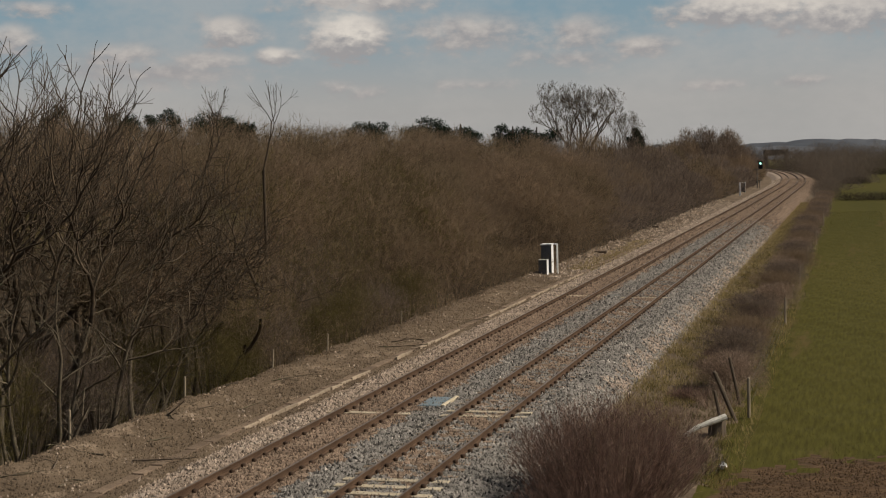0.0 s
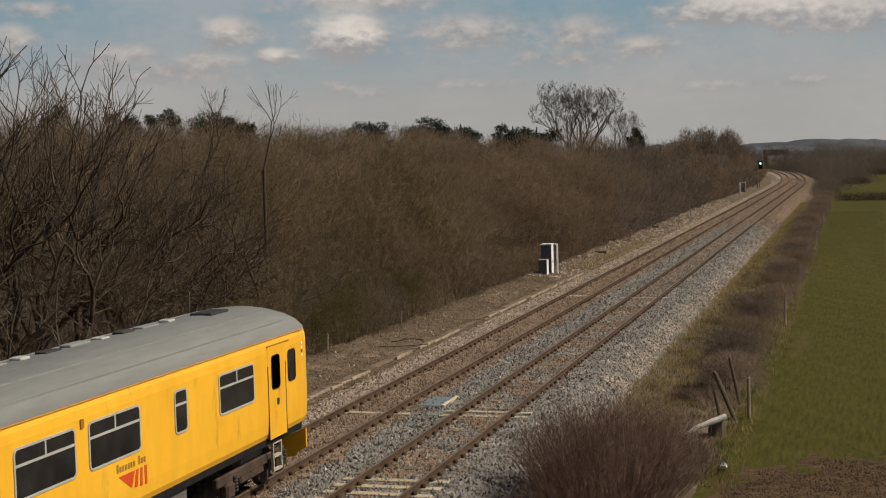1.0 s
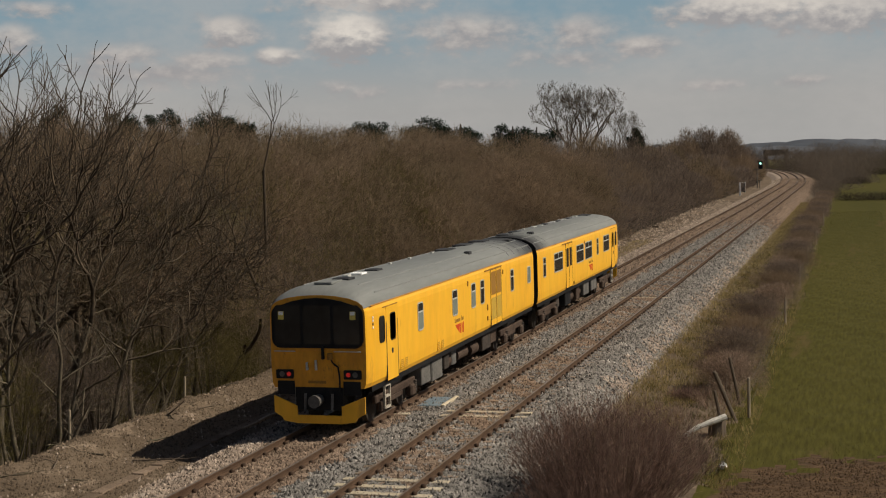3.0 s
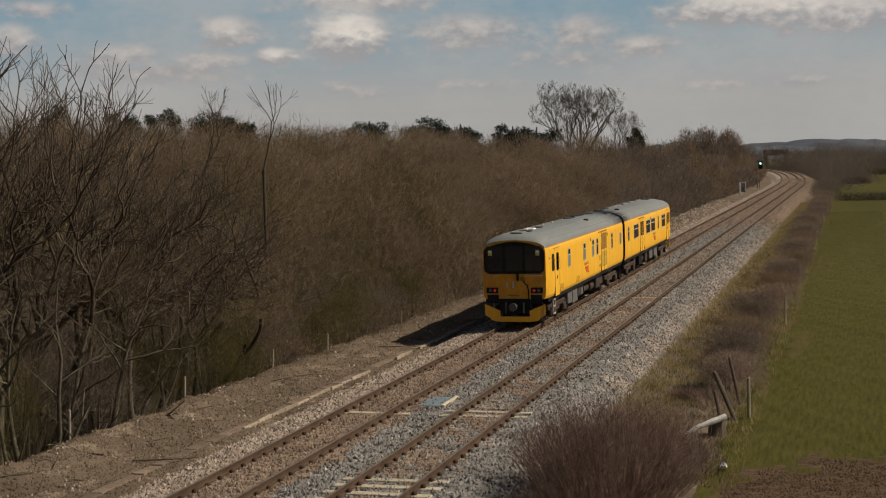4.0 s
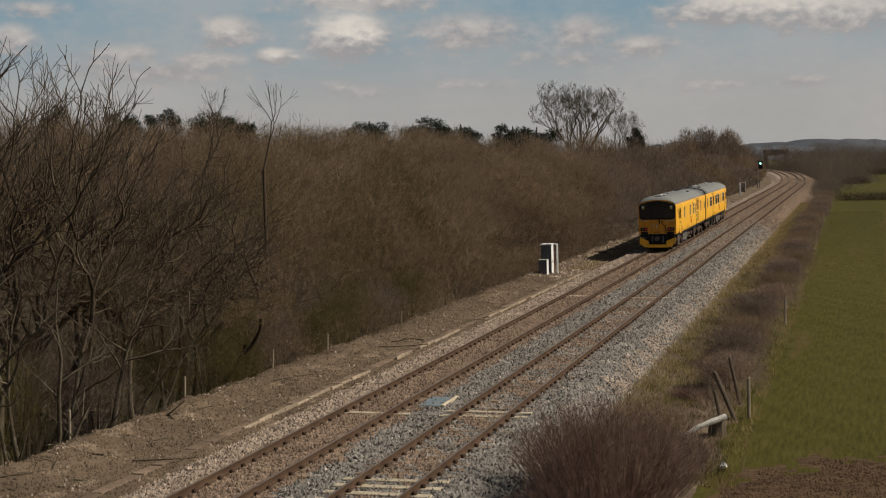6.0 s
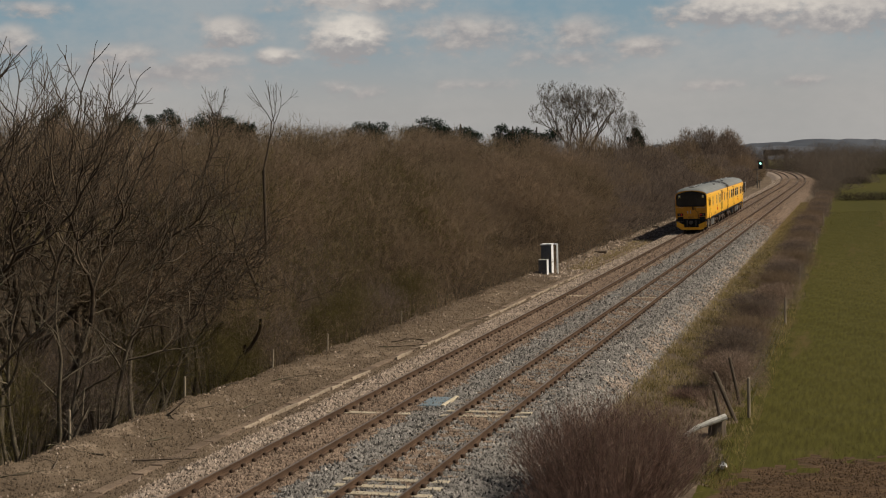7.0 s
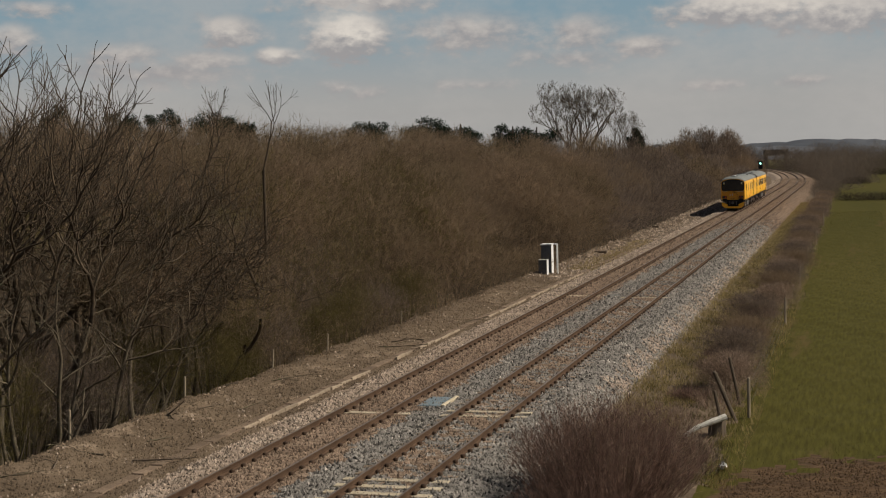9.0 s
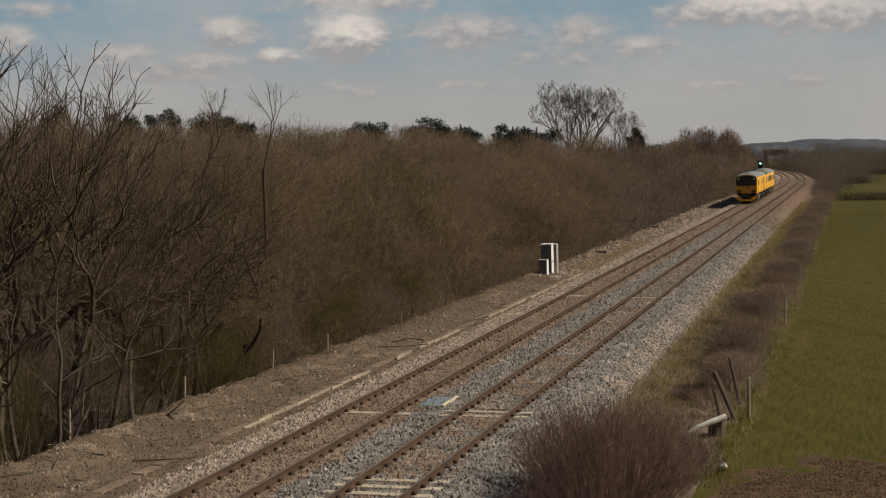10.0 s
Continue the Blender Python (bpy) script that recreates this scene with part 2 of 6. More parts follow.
# ---------------------------------------------------------------- helpers for shapes
def mesh_from(name, verts, faces, material, smooth=False):
    me = bpy.data.meshes.new(name)
    me.from_pydata([tuple(v) for v in verts], [], faces)
    for m in material if isinstance(material, (list, tuple)) else [material]:
        me.materials.append(m)
    if smooth:
        me.shade_smooth()
    me.update()
    return me


def tri_mesh(name, verts, tris, material, smooth=False):
    """A mesh from numpy arrays of corners and triangles."""
    me = bpy.data.meshes.new(name)
    v = np.asarray(verts, dtype=np.float32).reshape(-1, 3)
    f = np.asarray(tris, dtype=np.int32).reshape(-1, 3)
    me.vertices.add(len(v))
    me.vertices.foreach_set("co", v.ravel())
    me.loops.add(len(f) * 3)
    me.loops.foreach_set("vertex_index", f.ravel())
    me.polygons.add(len(f))
    me.polygons.foreach_set("loop_start", np.arange(0, len(f) * 3, 3, dtype=np.int32))
    for m in material if isinstance(material, (list, tuple)) else [material]:
        me.materials.append(m)
    me.update(calc_edges=True)
    if smooth:
        me.shade_smooth()
    return me


def hang(ob, parent):
    if parent is not None:
        ob.parent = parent
    return ob


def part(name, bm, material, parent, label="", smooth=False):
    me = bpy.data.meshes.new(name)
    bm.to_mesh(me)
    bm.free()
    for m in material if isinstance(material, (list, tuple)) else [material]:
        me.materials.append(m)
    if smooth:
        me.shade_smooth()
    ob = hang(new(name, me), parent)
    return tagged(ob, label) if label else ob


def box(bm, x0, x1, y0, y1, z0, z1, bevel=0.0, mi=0):
    vs = [bm.verts.new((x, y, z)) for x in (x0, x1) for y in (y0, y1) for z in (z0, z1)]
    fs = [bm.faces.new([vs[i] for i in q]) for q in ((0, 1, 3, 2), (4, 6, 7, 5), (0, 4, 5, 1), (2, 3, 7, 6), (0, 2, 6, 4), (1, 5, 7, 3))]
    for f in fs:
        f.material_index = mi
    if bevel:
        es = list({e for f in fs for e in f.edges})
        bmesh.ops.bevel(bm, geom=es, offset=bevel, segments=1, affect="EDGES")
    return bm


def boxed(x0, x1, y0, y1, z0, z1, bevel=0.0):
    return box(bmesh.new(), x0, x1, y0, y1, z0, z1, bevel)


def tube(bm, p0, p1, r0, r1=None, n=8, caps=True):
    r1 = r0 if r1 is None else r1
    p0, p1 = Vector(p0), Vector(p1)
    d = (p1 - p0).normalized()
    a = d.orthogonal().normalized()
    b = d.cross(a)
    rings = []
    for p, r in ((p0, r0), (p1, r1)):
        rings.append([bm.verts.new(p + (a * math.cos(2 * math.pi * i / n) + b * math.sin(2 * math.pi * i / n)) * r) for i in range(n)])
    for i in range(n):
        bm.faces.new((rings[0][i], rings[0][(i + 1) % n], rings[1][(i + 1) % n], rings[1][i]))
    if caps:
        bm.faces.new(rings[0][::-1])
        bm.faces.new(rings[1])
    return bm


def tubed(p0, p1, r0, r1=None, n=8):
    return tube(bmesh.new(), p0, p1, r0, r1, n)


def thing(name, label, category, group="", kind="", at=(0, 0, 0), rz=0):
    ob = new(name)
    ob.matrix_world = pose(*at, 0, 0, rz)
    return tagged(ob, label, category, group, kind)


# ---------------------------------------------------------------- plan of the line
SECOND = 3.45          # spacing of the two tracks
GAUGE = 0.752          # half distance between rail heads


def bend(y):
    """Sideways shift of the line: straight, then a long curve to the left."""
    return np.where(np.asarray(y) > 260, -3.5e-4 * (np.maximum(y, 260) - 260.0) ** 2, 0.0)


def wavy(x, y, s=1.0, seed=0.0):
    """Cheap smooth unevenness for arrays."""
    return (np.sin(x * 1.3 * s + 1.7 + seed) * np.cos(y * 0.9 * s + 0.3 + seed) + 0.6 * np.sin(x * 2.9 * s + y * 2.1 * s + seed * 2) + 0.4 * np.cos(y * 4.3 * s - x * 3.7 * s + seed)) / 2.0


PROFILE_X = np.array([-4000, -60, -20, -11.5, -9.2, -7.9, -7.2, -6.0, -4.4, -3.6, -2.8, 5.6, 6.6, 8.0, 10.2, 14, 60, 4000])
PROFILE_Z = np.array([-2.0, -2.0, -2.2, -2.2, -1.7, -0.62, -0.40, -0.52, -0.66, -0.68, -0.80, -0.80, -0.68, -0.80, -1.0, -1.02, -1.3, -3.0])


def edge_pull(y):
    """The cleared verge beside the wood narrows with distance."""
    return np.interp(y, [0, 30, 60, 100, 180, 400], [0.0, 0.0, 1.0, 1.3, 1.9, 2.3])


def ground_z(x, y):
    x, y = np.asarray(x, dtype=float), np.asarray(y, dtype=float)
    d = x - bend(y)
    d = np.where(d < -4.4, np.minimum(d - edge_pull(y) * np.clip((-4.4 - d) / 2.0, 0, 1), -4.4), d)
    z = np.interp(d, PROFILE_X, PROFILE_Z)
    rough = np.interp(d, [-14, -9, -7.5, -5, -4.2, -3.6, 6.5, 7.5, 10, 11, 40], [0.2, 0.16, 0.16, 0.08, 0.03, 0.0, 0.0, 0.10, 0.10, 0.035, 0.1])
    return z + rough * wavy(x, y, 0.9) + 0.5 * rough * wavy(x, y, 2.7, 1.0)


def grid_sheet(name, xs, ys, material, zfun, shift=True, smooth=True):
    X, Y = np.meshgrid(xs, ys)
    if shift:
        X = X + bend(Y)
    Z = zfun(X, Y)
    nx, ny = len(xs), len(ys)
    v = np.stack([X, Y, Z], -1).reshape(-1, 3)
    i = (np.arange(ny - 1)[:, None] * nx + np.arange(nx - 1)[None, :]).ravel()
    q1 = np.stack([i, i + 1, i + nx + 1], -1)
    q2 = np.stack([i, i + nx + 1, i + nx], -1)
    return tri_mesh(name, v, np.concatenate([q1, q2]), material, smooth)


def build_ground():
    xs = np.concatenate([[-3000, -1500, -700, -300, -150, -90, -60, -45, -35, -28, -22, -18, -15], np.arange(-13, -3, 0.35), np.arange(-3, 6.2, 1.2), np.arange(6.2, 11.2, 0.3), np.arange(11.2, 19, 0.28), [20, 22, 26, 32, 40, 55, 80, 120, 200, 400, 900, 2000, 3500]])
    ys = np.concatenate([[-2500, -800, -250, -90, -40, -15, 0, 8, 15], np.arange(20, 46, 0.28), np.arange(46, 90, 0.5), np.arange(90, 200, 1.2), np.arange(200, 540, 4), [560, 620, 720, 900, 1200, 1700, 2500, 4000]])
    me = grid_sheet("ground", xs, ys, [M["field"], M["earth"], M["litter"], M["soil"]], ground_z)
    # which surface lies where: field, bare verge, wood floor, turned soil
    n = len(me.polygons)
    c = np.empty(n * 3, dtype=np.float32)
    me.polygons.foreach_get("center", c)
    c = c.reshape(-1, 3)
    d = c[:, 0] - bend(c[:, 1]) + 0.25 * wavy(c[:, 0], c[:, 1], 1.1)
    mi = np.zeros(n, dtype=np.int32)
    mi[(d < 9.9) & (d > -60)] = 1
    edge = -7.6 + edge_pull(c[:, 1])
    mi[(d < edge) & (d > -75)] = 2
    w = wavy(c[:, 0], c[:, 1], 0.8) * 1.6 + 1.3 * wavy(c[:, 0], c[:, 1], 2.3, 4.0) + 0.7 * wavy(c[:, 0], c[:, 1], 6.1, 2.0)
    mi[(d > 10.3) & (d < 40) & (c[:, 1] + w * 0.9 < 35.4 + 0.85 * (c[:, 0] - 10.3))] = 3
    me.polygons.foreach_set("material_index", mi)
    g = new("ground", me)
    tagged(g, "green pasture, bare stony verge and leaf-littered wood floor darkened as in shade", "ground", kind="structure")


def ballast_z(x, y):
    d = np.asarray(x) - bend(y)
    z = np.interp(d, [-3.15, -2.0, -1.5, -0.5, 0.5, 1.5, 1.75, 2.1, 4.95, 5.3, 6.55], [-0.74, -0.22, -0.19, -0.182, -0.182, -0.19, -0.18, -0.19, -0.185, -0.22, -0.74])
    return z + 0.012 * wavy(x, y, 3.0) + 0.008 * wavy(x, y, 7.3, 2.0)


def build_ballast():
    xs = np.concatenate([np.arange(-3.15, 6.56, 0.18), [6.55]])
    ys = np.concatenate([[-60, 0, 15], np.arange(20, 110, 0.3), np.arange(110, 240, 1.5), np.arange(240, 541, 4)])
    me = grid_sheet("ballast_bed", xs, ys, [M["ballast_grey"], M["ballast_buff"], M["ballast_brown"]], ballast_z)
    n = len(me.polygons)
    c = np.empty(n * 3, dtype=np.float32)
    me.polygons.foreach_get("center", c)
    c = c.reshape(-1, 3)
    me.polygons.foreach_set("material_index", ballast_kind(c[:, 0] - bend(c[:, 1]), c[:, 0], c[:, 1]))
    tagged(new("ballast_bed", me), "bed of crushed grey and buff stone ballast under two tracks", "ballast", kind="structure")


def ballast_kind(d, x, y):
    """0 grey in the six-foot and right shoulder, 1 buff on the outer slopes, 2 brown between the rails of the used track."""
    w = 0.22 * wavy(x, y, 1.3) + 0.25 * wavy(x, y, 4.1, 1.0)
    k = np.zeros(len(d), dtype=np.int32)
    k[d + w < -0.9] = 1
    k[(d + w >= -0.9) & (d + w < 1.25)] = 2
    k[(np.abs(d - SECOND) < 0.7) & (w > 0.0)] = 2
    k[(d + w > 5.6) & (y > 44) & (np.sin(x * 37.0 + y * 23.0) + 2.2 * w > 0.2)] = 1
    k[(k == 0) & (y + 60 * w > 135)] = 2
    k[(k == 1) & (d > 5) & (y + 60 * w > 120)] = 2
    return k


build_ground()
build_ballast()


def extrude_along(name, section, x_off, ys, material, z=0.0):
    """A closed section (x, z points) drawn along the line."""
    n = len(section)
    v, f = [], []
    for y in ys:
        b = float(bend(y)) + x_off
        v += [(b + sx, y, z + sz) for sx, sz in section]
    for j in range(len(ys) - 1):
        for i in range(n):
            a, b2 = j * n + i, j * n + (i + 1) % n
            f.append((a, b2, b2 + n, a + n))
    f.append(tuple(range(n))[::-1])
    f.append(tuple((len(ys) - 1) * n + i for i in range(n)))
    return mesh_from(name, v, f, material)


RAIL_YS = [-60, 0, 60, 120, 180, 240] + list(range(250, 541, 10))
RAIL_SECTION = [(-0.07, -0.159), (0.07, -0.159), (0.07, -0.148), (0.012, -0.128), (0.010, -0.048), (0.035, -0.036), (0.035, -0.006), (0.028, 0.0), (-0.028, 0.0), (-0.035, -0.006), (-0.035, -0.036), (-0.010, -0.048), (-0.012, -0.128), (-0.07, -0.148)]


def build_tracks():
    tracks = []
    for k, cx in enumerate((0.0, SECOND)):
        tr = thing("railway_track", ("rust-brown rails on stone-dusted sleepers of the line the train uses" if k == 0 else "rust-brown rails on pale and brown sleepers of the second line"), "railway track", "railway tracks", "structure")
        for sx in (-GAUGE, GAUGE):
            rail = hang(new("rail", extrude_along("rail", RAIL_SECTION, cx + sx, RAIL_YS, M["rust"])), tr)
            head = [(-0.030, 0.0005), (0.030, 0.0005), (0.026, 0.003), (-0.026, 0.003)]
            hang(new("railhead", extrude_along("railhead", head, cx + sx, RAIL_YS, M["railhead"])), rail)
        tracks.append(tr)
    return tracks


TRACKS = build_tracks()

# ---------------------------------------------------------------- bare scrub and trees
rng = np.random.default_rng(7)


def unit(a):
    return a / np.maximum(np.linalg.norm(a, axis=-1, keepdims=True), 1e-9)


def twig_arrays(start, way, length, width, r=rng):
    """Thin tapered slivers, one a twig."""
    n = len(start)
    side = unit(np.cross(way, r.normal(size=(n, 3)))) * (width * 0.5)[:, None]
    tip = start + way * length[:, None] + r.normal(size=(n, 3)) * (length * 0.05)[:, None]
    return np.stack([start - side, start + side, tip], 1)


def sliver_mesh(name, tris, material):
    v = np.concatenate(tris).reshape(-1, 3)
    return tri_mesh(name, v, np.arange(len(v)).reshape(-1, 3), material)


def wood_edge(y):
    return -7.5 + edge_pull(y) + bend(y)


_heads = np.random.default_rng(77)
HEAD_Y = _heads.uniform(20, 440, 900)
HEAD_U = 24 * _heads.random(900) ** 1.15
HEAD_R = _heads.uniform(2.2, 4.2, 900) * np.interp(HEAD_Y, [40, 120, 300], [0.85, 1.1, 1.5])


def billow(u, y):
    """0 in the gaps between bush heads, 1 at the crown of one."""
    d2 = ((u[:, None] - HEAD_U[None]) ** 2 + (y[:, None] - HEAD_Y[None]) ** 2) / HEAD_R[None] ** 2
    return np.clip(1.0 - d2.min(axis=1), 0.0, 1.0)


def canopy_z(x, y):
    u = wood_edge(y) - x
    b = billow(u, y)
    far = np.interp(y, [60, 120], [0.0, 1.0])
    z = np.interp(u + (2.2 + 2.2 * far) * b - 1.3 - 1.1 * far, [0, 1.2, 3.0, 6.0, 10.0, 16.0, 26.0, 60.0], [0.6, 2.8, 5.0, 7.4, 8.8, 9.7, 10.3, 10.9])
    z = z * np.interp(y, [40, 70, 110, 200, 400], [0.93, 0.92, 0.80, 0.75, 0.75])
    z = z + (1.8 + 1.9 * far) * b - 0.95 - 0.8 * far + 0.5 * wavy(x, y, 0.33)
    z = z + 3.3 * np.exp(-(((y - 292) / np.where(y < 292, 30.0, 20.0)) ** 2)) * np.clip(u / 2.5, 0, 1)
    return np.maximum(z, 0.4) - 0.9 * np.clip((48 - y) / 12.0, 0, 1) * np.clip((8 - u) / 8.0, 0, 1)


def scrub(name, y0, y1, depth, spacing, per, thick, material, label, seed, reach=1.0):
    r = np.random.default_rng(seed)
    n = int((y1 - y0) * depth / spacing ** 2)
    cy = r.uniform(y0, y1, n)
    u = depth * r.random(n) ** 1.25
    cx = wood_edge(cy) - 0.3 - u
    top = canopy_z(cx, cy) + r.normal(size=n) * 0.35
    floor = ground_z(cx, cy)
    rad = spacing * r.uniform(0.75, 1.25, n)
    k = r.poisson(per, n)
    i = np.repeat(np.arange(n), k)
    m = len(i)
    rr, ph = np.sqrt(r.random(m)), r.uniform(0, 2 * np.pi, m)
    out = np.stack([np.cos(ph), np.sin(ph), np.zeros(m)], -1)
    high = top[i] - floor[i]
    low = np.where(r.random(m) < 0.72, -np.log(r.random(m) + 1e-6) * 0.45, r.random(m) * high)
    surf = top[i] - 0.16 * high * rr ** 2
    length = reach * r.uniform(0.3, 0.85, m) * np.clip(high / 5.0, 0.5, 1.2)
    z = np.maximum(surf - low - 0.6 * length, floor[i])
    start = np.stack([cx[i], cy[i], z], -1) + out * (rad[i] * rr)[:, None]
    way = unit(out * (0.15 + 0.6 * rr)[:, None] + r.normal(size=(m, 3)) * 0.62 + np.array([0.12, 0, 0.72]))
    lift = z - floor[i]
    hollow = (cy[i] < 48) & (u[i] < 14) & (z < 3.2) & (r.random(m) < 1.0 - 0.16 * np.clip(z, 0, 3.2))
    hollow |= (u[i] < 5) & (lift < 1.5) & (r.random(m) < 0.85 - 0.4 * lift)
    start, way, length, i = start[~hollow], way[~hollow], length[~hollow], i[~hollow]
    m = len(i)
    tris = [twig_arrays(start, way, length, np.full(m, 1.0) * (0.006 + thick * cy[i]) * r.uniform(0.6, 1.3, m), r)]
    # main stems of each shrub
    s = 2
    i = np.repeat(np.arange(n)[(cy > 52) & (u > 1.5)], s)
    m = len(i)
    ph = r.uniform(0, 2 * np.pi, m)
    out = np.stack([np.cos(ph), np.sin(ph), np.zeros(m)], -1)
    start = np.stack([cx[i], cy[i], floor[i] - 0.1], -1) + out * 0.15
    way = unit(out * r.uniform(0.05, 0.5, m)[:, None] + np.array([0, 0, 1.0]))
    tris.append(twig_arrays(start, way, (top[i] - floor[i]) * r.uniform(0.5, 0.85, m), r.uniform(0.02, 0.045, m), r))
    tagged(new(name, sliver_mesh(name, tris, material)), label, "scrub", kind="stuff")


def bushes(name, y0, y1, depth, spacing, per, kinds, seed):
    """Rounded leafless bushes packed along the wood, each a dense dome of outward shoots, in several twig colours."""
    r = np.random.default_rng(seed)
    rows = np.arange(0.0, depth, 0.72 * spacing)
    n_row = int((y1 - y0) / spacing)
    cy = np.concatenate([y0 + spacing * (np.arange(n_row) + 0.5 * (k % 2)) for k in range(len(rows))])
    u = np.repeat(rows, n_row)
    n = len(cy)
    cy, u = cy + r.normal(size=n) * 0.2 * spacing, np.maximum(u + r.normal(size=n) * 0.13 * spacing, 0)
    rad = r.uniform(0.40, 0.60, n) * spacing
    # thickets: stretches of the edge that bulge out and stand higher, with hollows between
    ends = np.cumsum(np.concatenate([[y0 - 20], r.uniform(16, 34, 30)]))
    g = np.clip(np.searchsorted(ends, cy + 0.5 * u) - 1, 0, 28)
    arch = np.sin(np.pi * np.clip((cy + 0.5 * u - ends[g]) / (ends[g + 1] - ends[g]), 0, 1)) ** 0.7
    tall = r.uniform(0.84, 1.16, 30)[g]
    cx = wood_edge(cy) - u - 0.62 * rad - 2.6 * (1 - arch) + r.uniform(-0.5, 0.5, 30)[g]
    high = np.interp(u, [0, 3, 8, 16], [5.0, 7.4, 8.8, 9.6]) * r.uniform(0.9, 1.08, n) * tall * (0.74 + 0.30 * arch)
    high = high * np.interp(cy, [120, 165, 260, 300], [0.98, 1.16, 1.16, 1.04])
    high = high + 5.0 * np.exp(-(((cy - 306) / 20.0) ** 2)) * np.clip(u / 2.5, 0.4, 1) * np.exp(-((u / 12.0) ** 2))
    floor = ground_z(cx, cy)
    tone = np.where(r.random(n) < 0.75, r.integers(0, len(kinds), 30)[g], r.integers(0, len(kinds), n))
    for k, (mat_name, label) in enumerate(kinds):
        c = np.nonzero(tone == k)[0]
        i = np.repeat(c, (per * 1.15 * (rad[c] / 3.3) ** 2 * np.clip(high[c] / 8.0, 0.8, 2.4) * r.uniform(0.75, 1.2, len(c))).astype(int))
        m = len(i)
        d = unit(r.normal(size=(m, 3)))
        d[:, 2] = np.where(d[:, 2] < -0.35, -d[:, 2], d[:, 2])
        size = np.stack([rad[i], rad[i], high[i] * 0.56], -1)
        p = d * size * (r.random(m) ** 0.22)[:, None] * r.uniform(0.88, 1.05, m)[:, None] + np.stack([cx[i], cy[i], floor[i] + high[i] * 0.44], -1)
        p[:, 2] = np.maximum(p[:, 2], floor[i])
        way = unit(d * 0.8 + r.normal(size=(m, 3)) * 0.45 + np.array([0, 0, 0.55]))
        tris = [twig_arrays(p, way, r.uniform(0.35, 1.05, m), (0.006 + 0.00023 * cy[i]) * r.uniform(0.6, 1.3, m), r)]
        # stems from the ground into each dome
        i = np.repeat(c, 7)
        q = r.normal(size=(len(i), 3)) * np.array([0.45, 0.45, 0.0]) * rad[i][:, None]
        tris.append(twig_arrays(np.stack([cx[i], cy[i], floor[i] - 0.1], -1) + 0.4 * q, unit(q * 0.25 + np.array([0, 0, 1.0])), high[i] * 0.7, r.uniform(0.04, 0.09, len(i)), r))
        tagged(new(name, sliver_mesh(name, tris, M[mat_name])), label, "scrub", kind="stuff")


def grow(r, p, d, length, rad, level, segs, spread, lift, ratio, kids):
    """Branch by branch: segments as (start, end, radius, radius, level)."""
    steps = 5 if level < 2 else 3
    pts, q, w = [p], p.copy(), d.copy()
    for s in range(steps):
        w = w + r.normal(size=3) * (0.10 + 0.05 * level) + np.array([0, 0, lift * 0.12])
        w = w / np.linalg.norm(w)
        nq = q + w * length / steps
        r0, r1 = rad * (1 - 0.75 * s / steps), rad * (1 - 0.75 * (s + 1) / steps)
        segs.append((q, nq, r0, r1, level))
        q = nq
        pts.append(q)
    if level >= len(kids):
        return
    for c in range(kids[level]):
        f = r.uniform(0.25, 1.0) if level else r.uniform(0.3, 1.0)
        j = min(int(f * steps), steps - 1)
        o = pts[j] + (pts[j + 1] - pts[j]) * (f * steps - j)
        axis = pts[j + 1] - pts[j]
        axis = axis / np.linalg.norm(axis)
        side = unit(np.cross(axis, r.normal(size=3)))
        a = r.uniform(0.6, 1.15) * spread
        nd = axis * math.cos(a) + side * math.sin(a)
        grow(r, o, nd, length * ratio * r.uniform(0.7, 1.2) * (1.1 - 0.45 * f), rad * (1 - 0.7 * f) * 0.62, level + 1, segs, spread, lift, ratio, kids)


def limb_mesh(name, segs, material, sides, least):
    p0, p1 = np.array([s[0] for s in segs]), np.array([s[1] for s in segs])
    r0, r1 = np.maximum([s[2] for s in segs], least), np.maximum([s[3] for s in segs], least * 0.8)
    d = unit(p1 - p0)
    a = unit(np.cross(d, np.array([0.31, 0.87, 0.23])))
    b = np.cross(d, a)
    n = len(segs)
    ang = np.arange(sides) * 2 * np.pi / sides
    ring = a[:, None] * np.cos(ang)[None, :, None] + b[:, None] * np.sin(ang)[None, :, None]
    v = np.concatenate([p0[:, None] + ring * r0[:, None, None], p1[:, None] + ring * r1[:, None, None]], 1).reshape(-1, 3)
    base = (np.arange(n) * 2 * sides)[:, None]
    k = np.arange(sides)[None, :]
    k2 = (k + 1) % sides
    t1 = np.stack([base + k, base + k2, base + sides + k2], -1).reshape(-1, 3)
    t2 = np.stack([base + k, base + sides + k2, base + sides + k], -1).reshape(-1, 3)
    return tri_mesh(name, v, np.concatenate([t1, t2]), material, True)


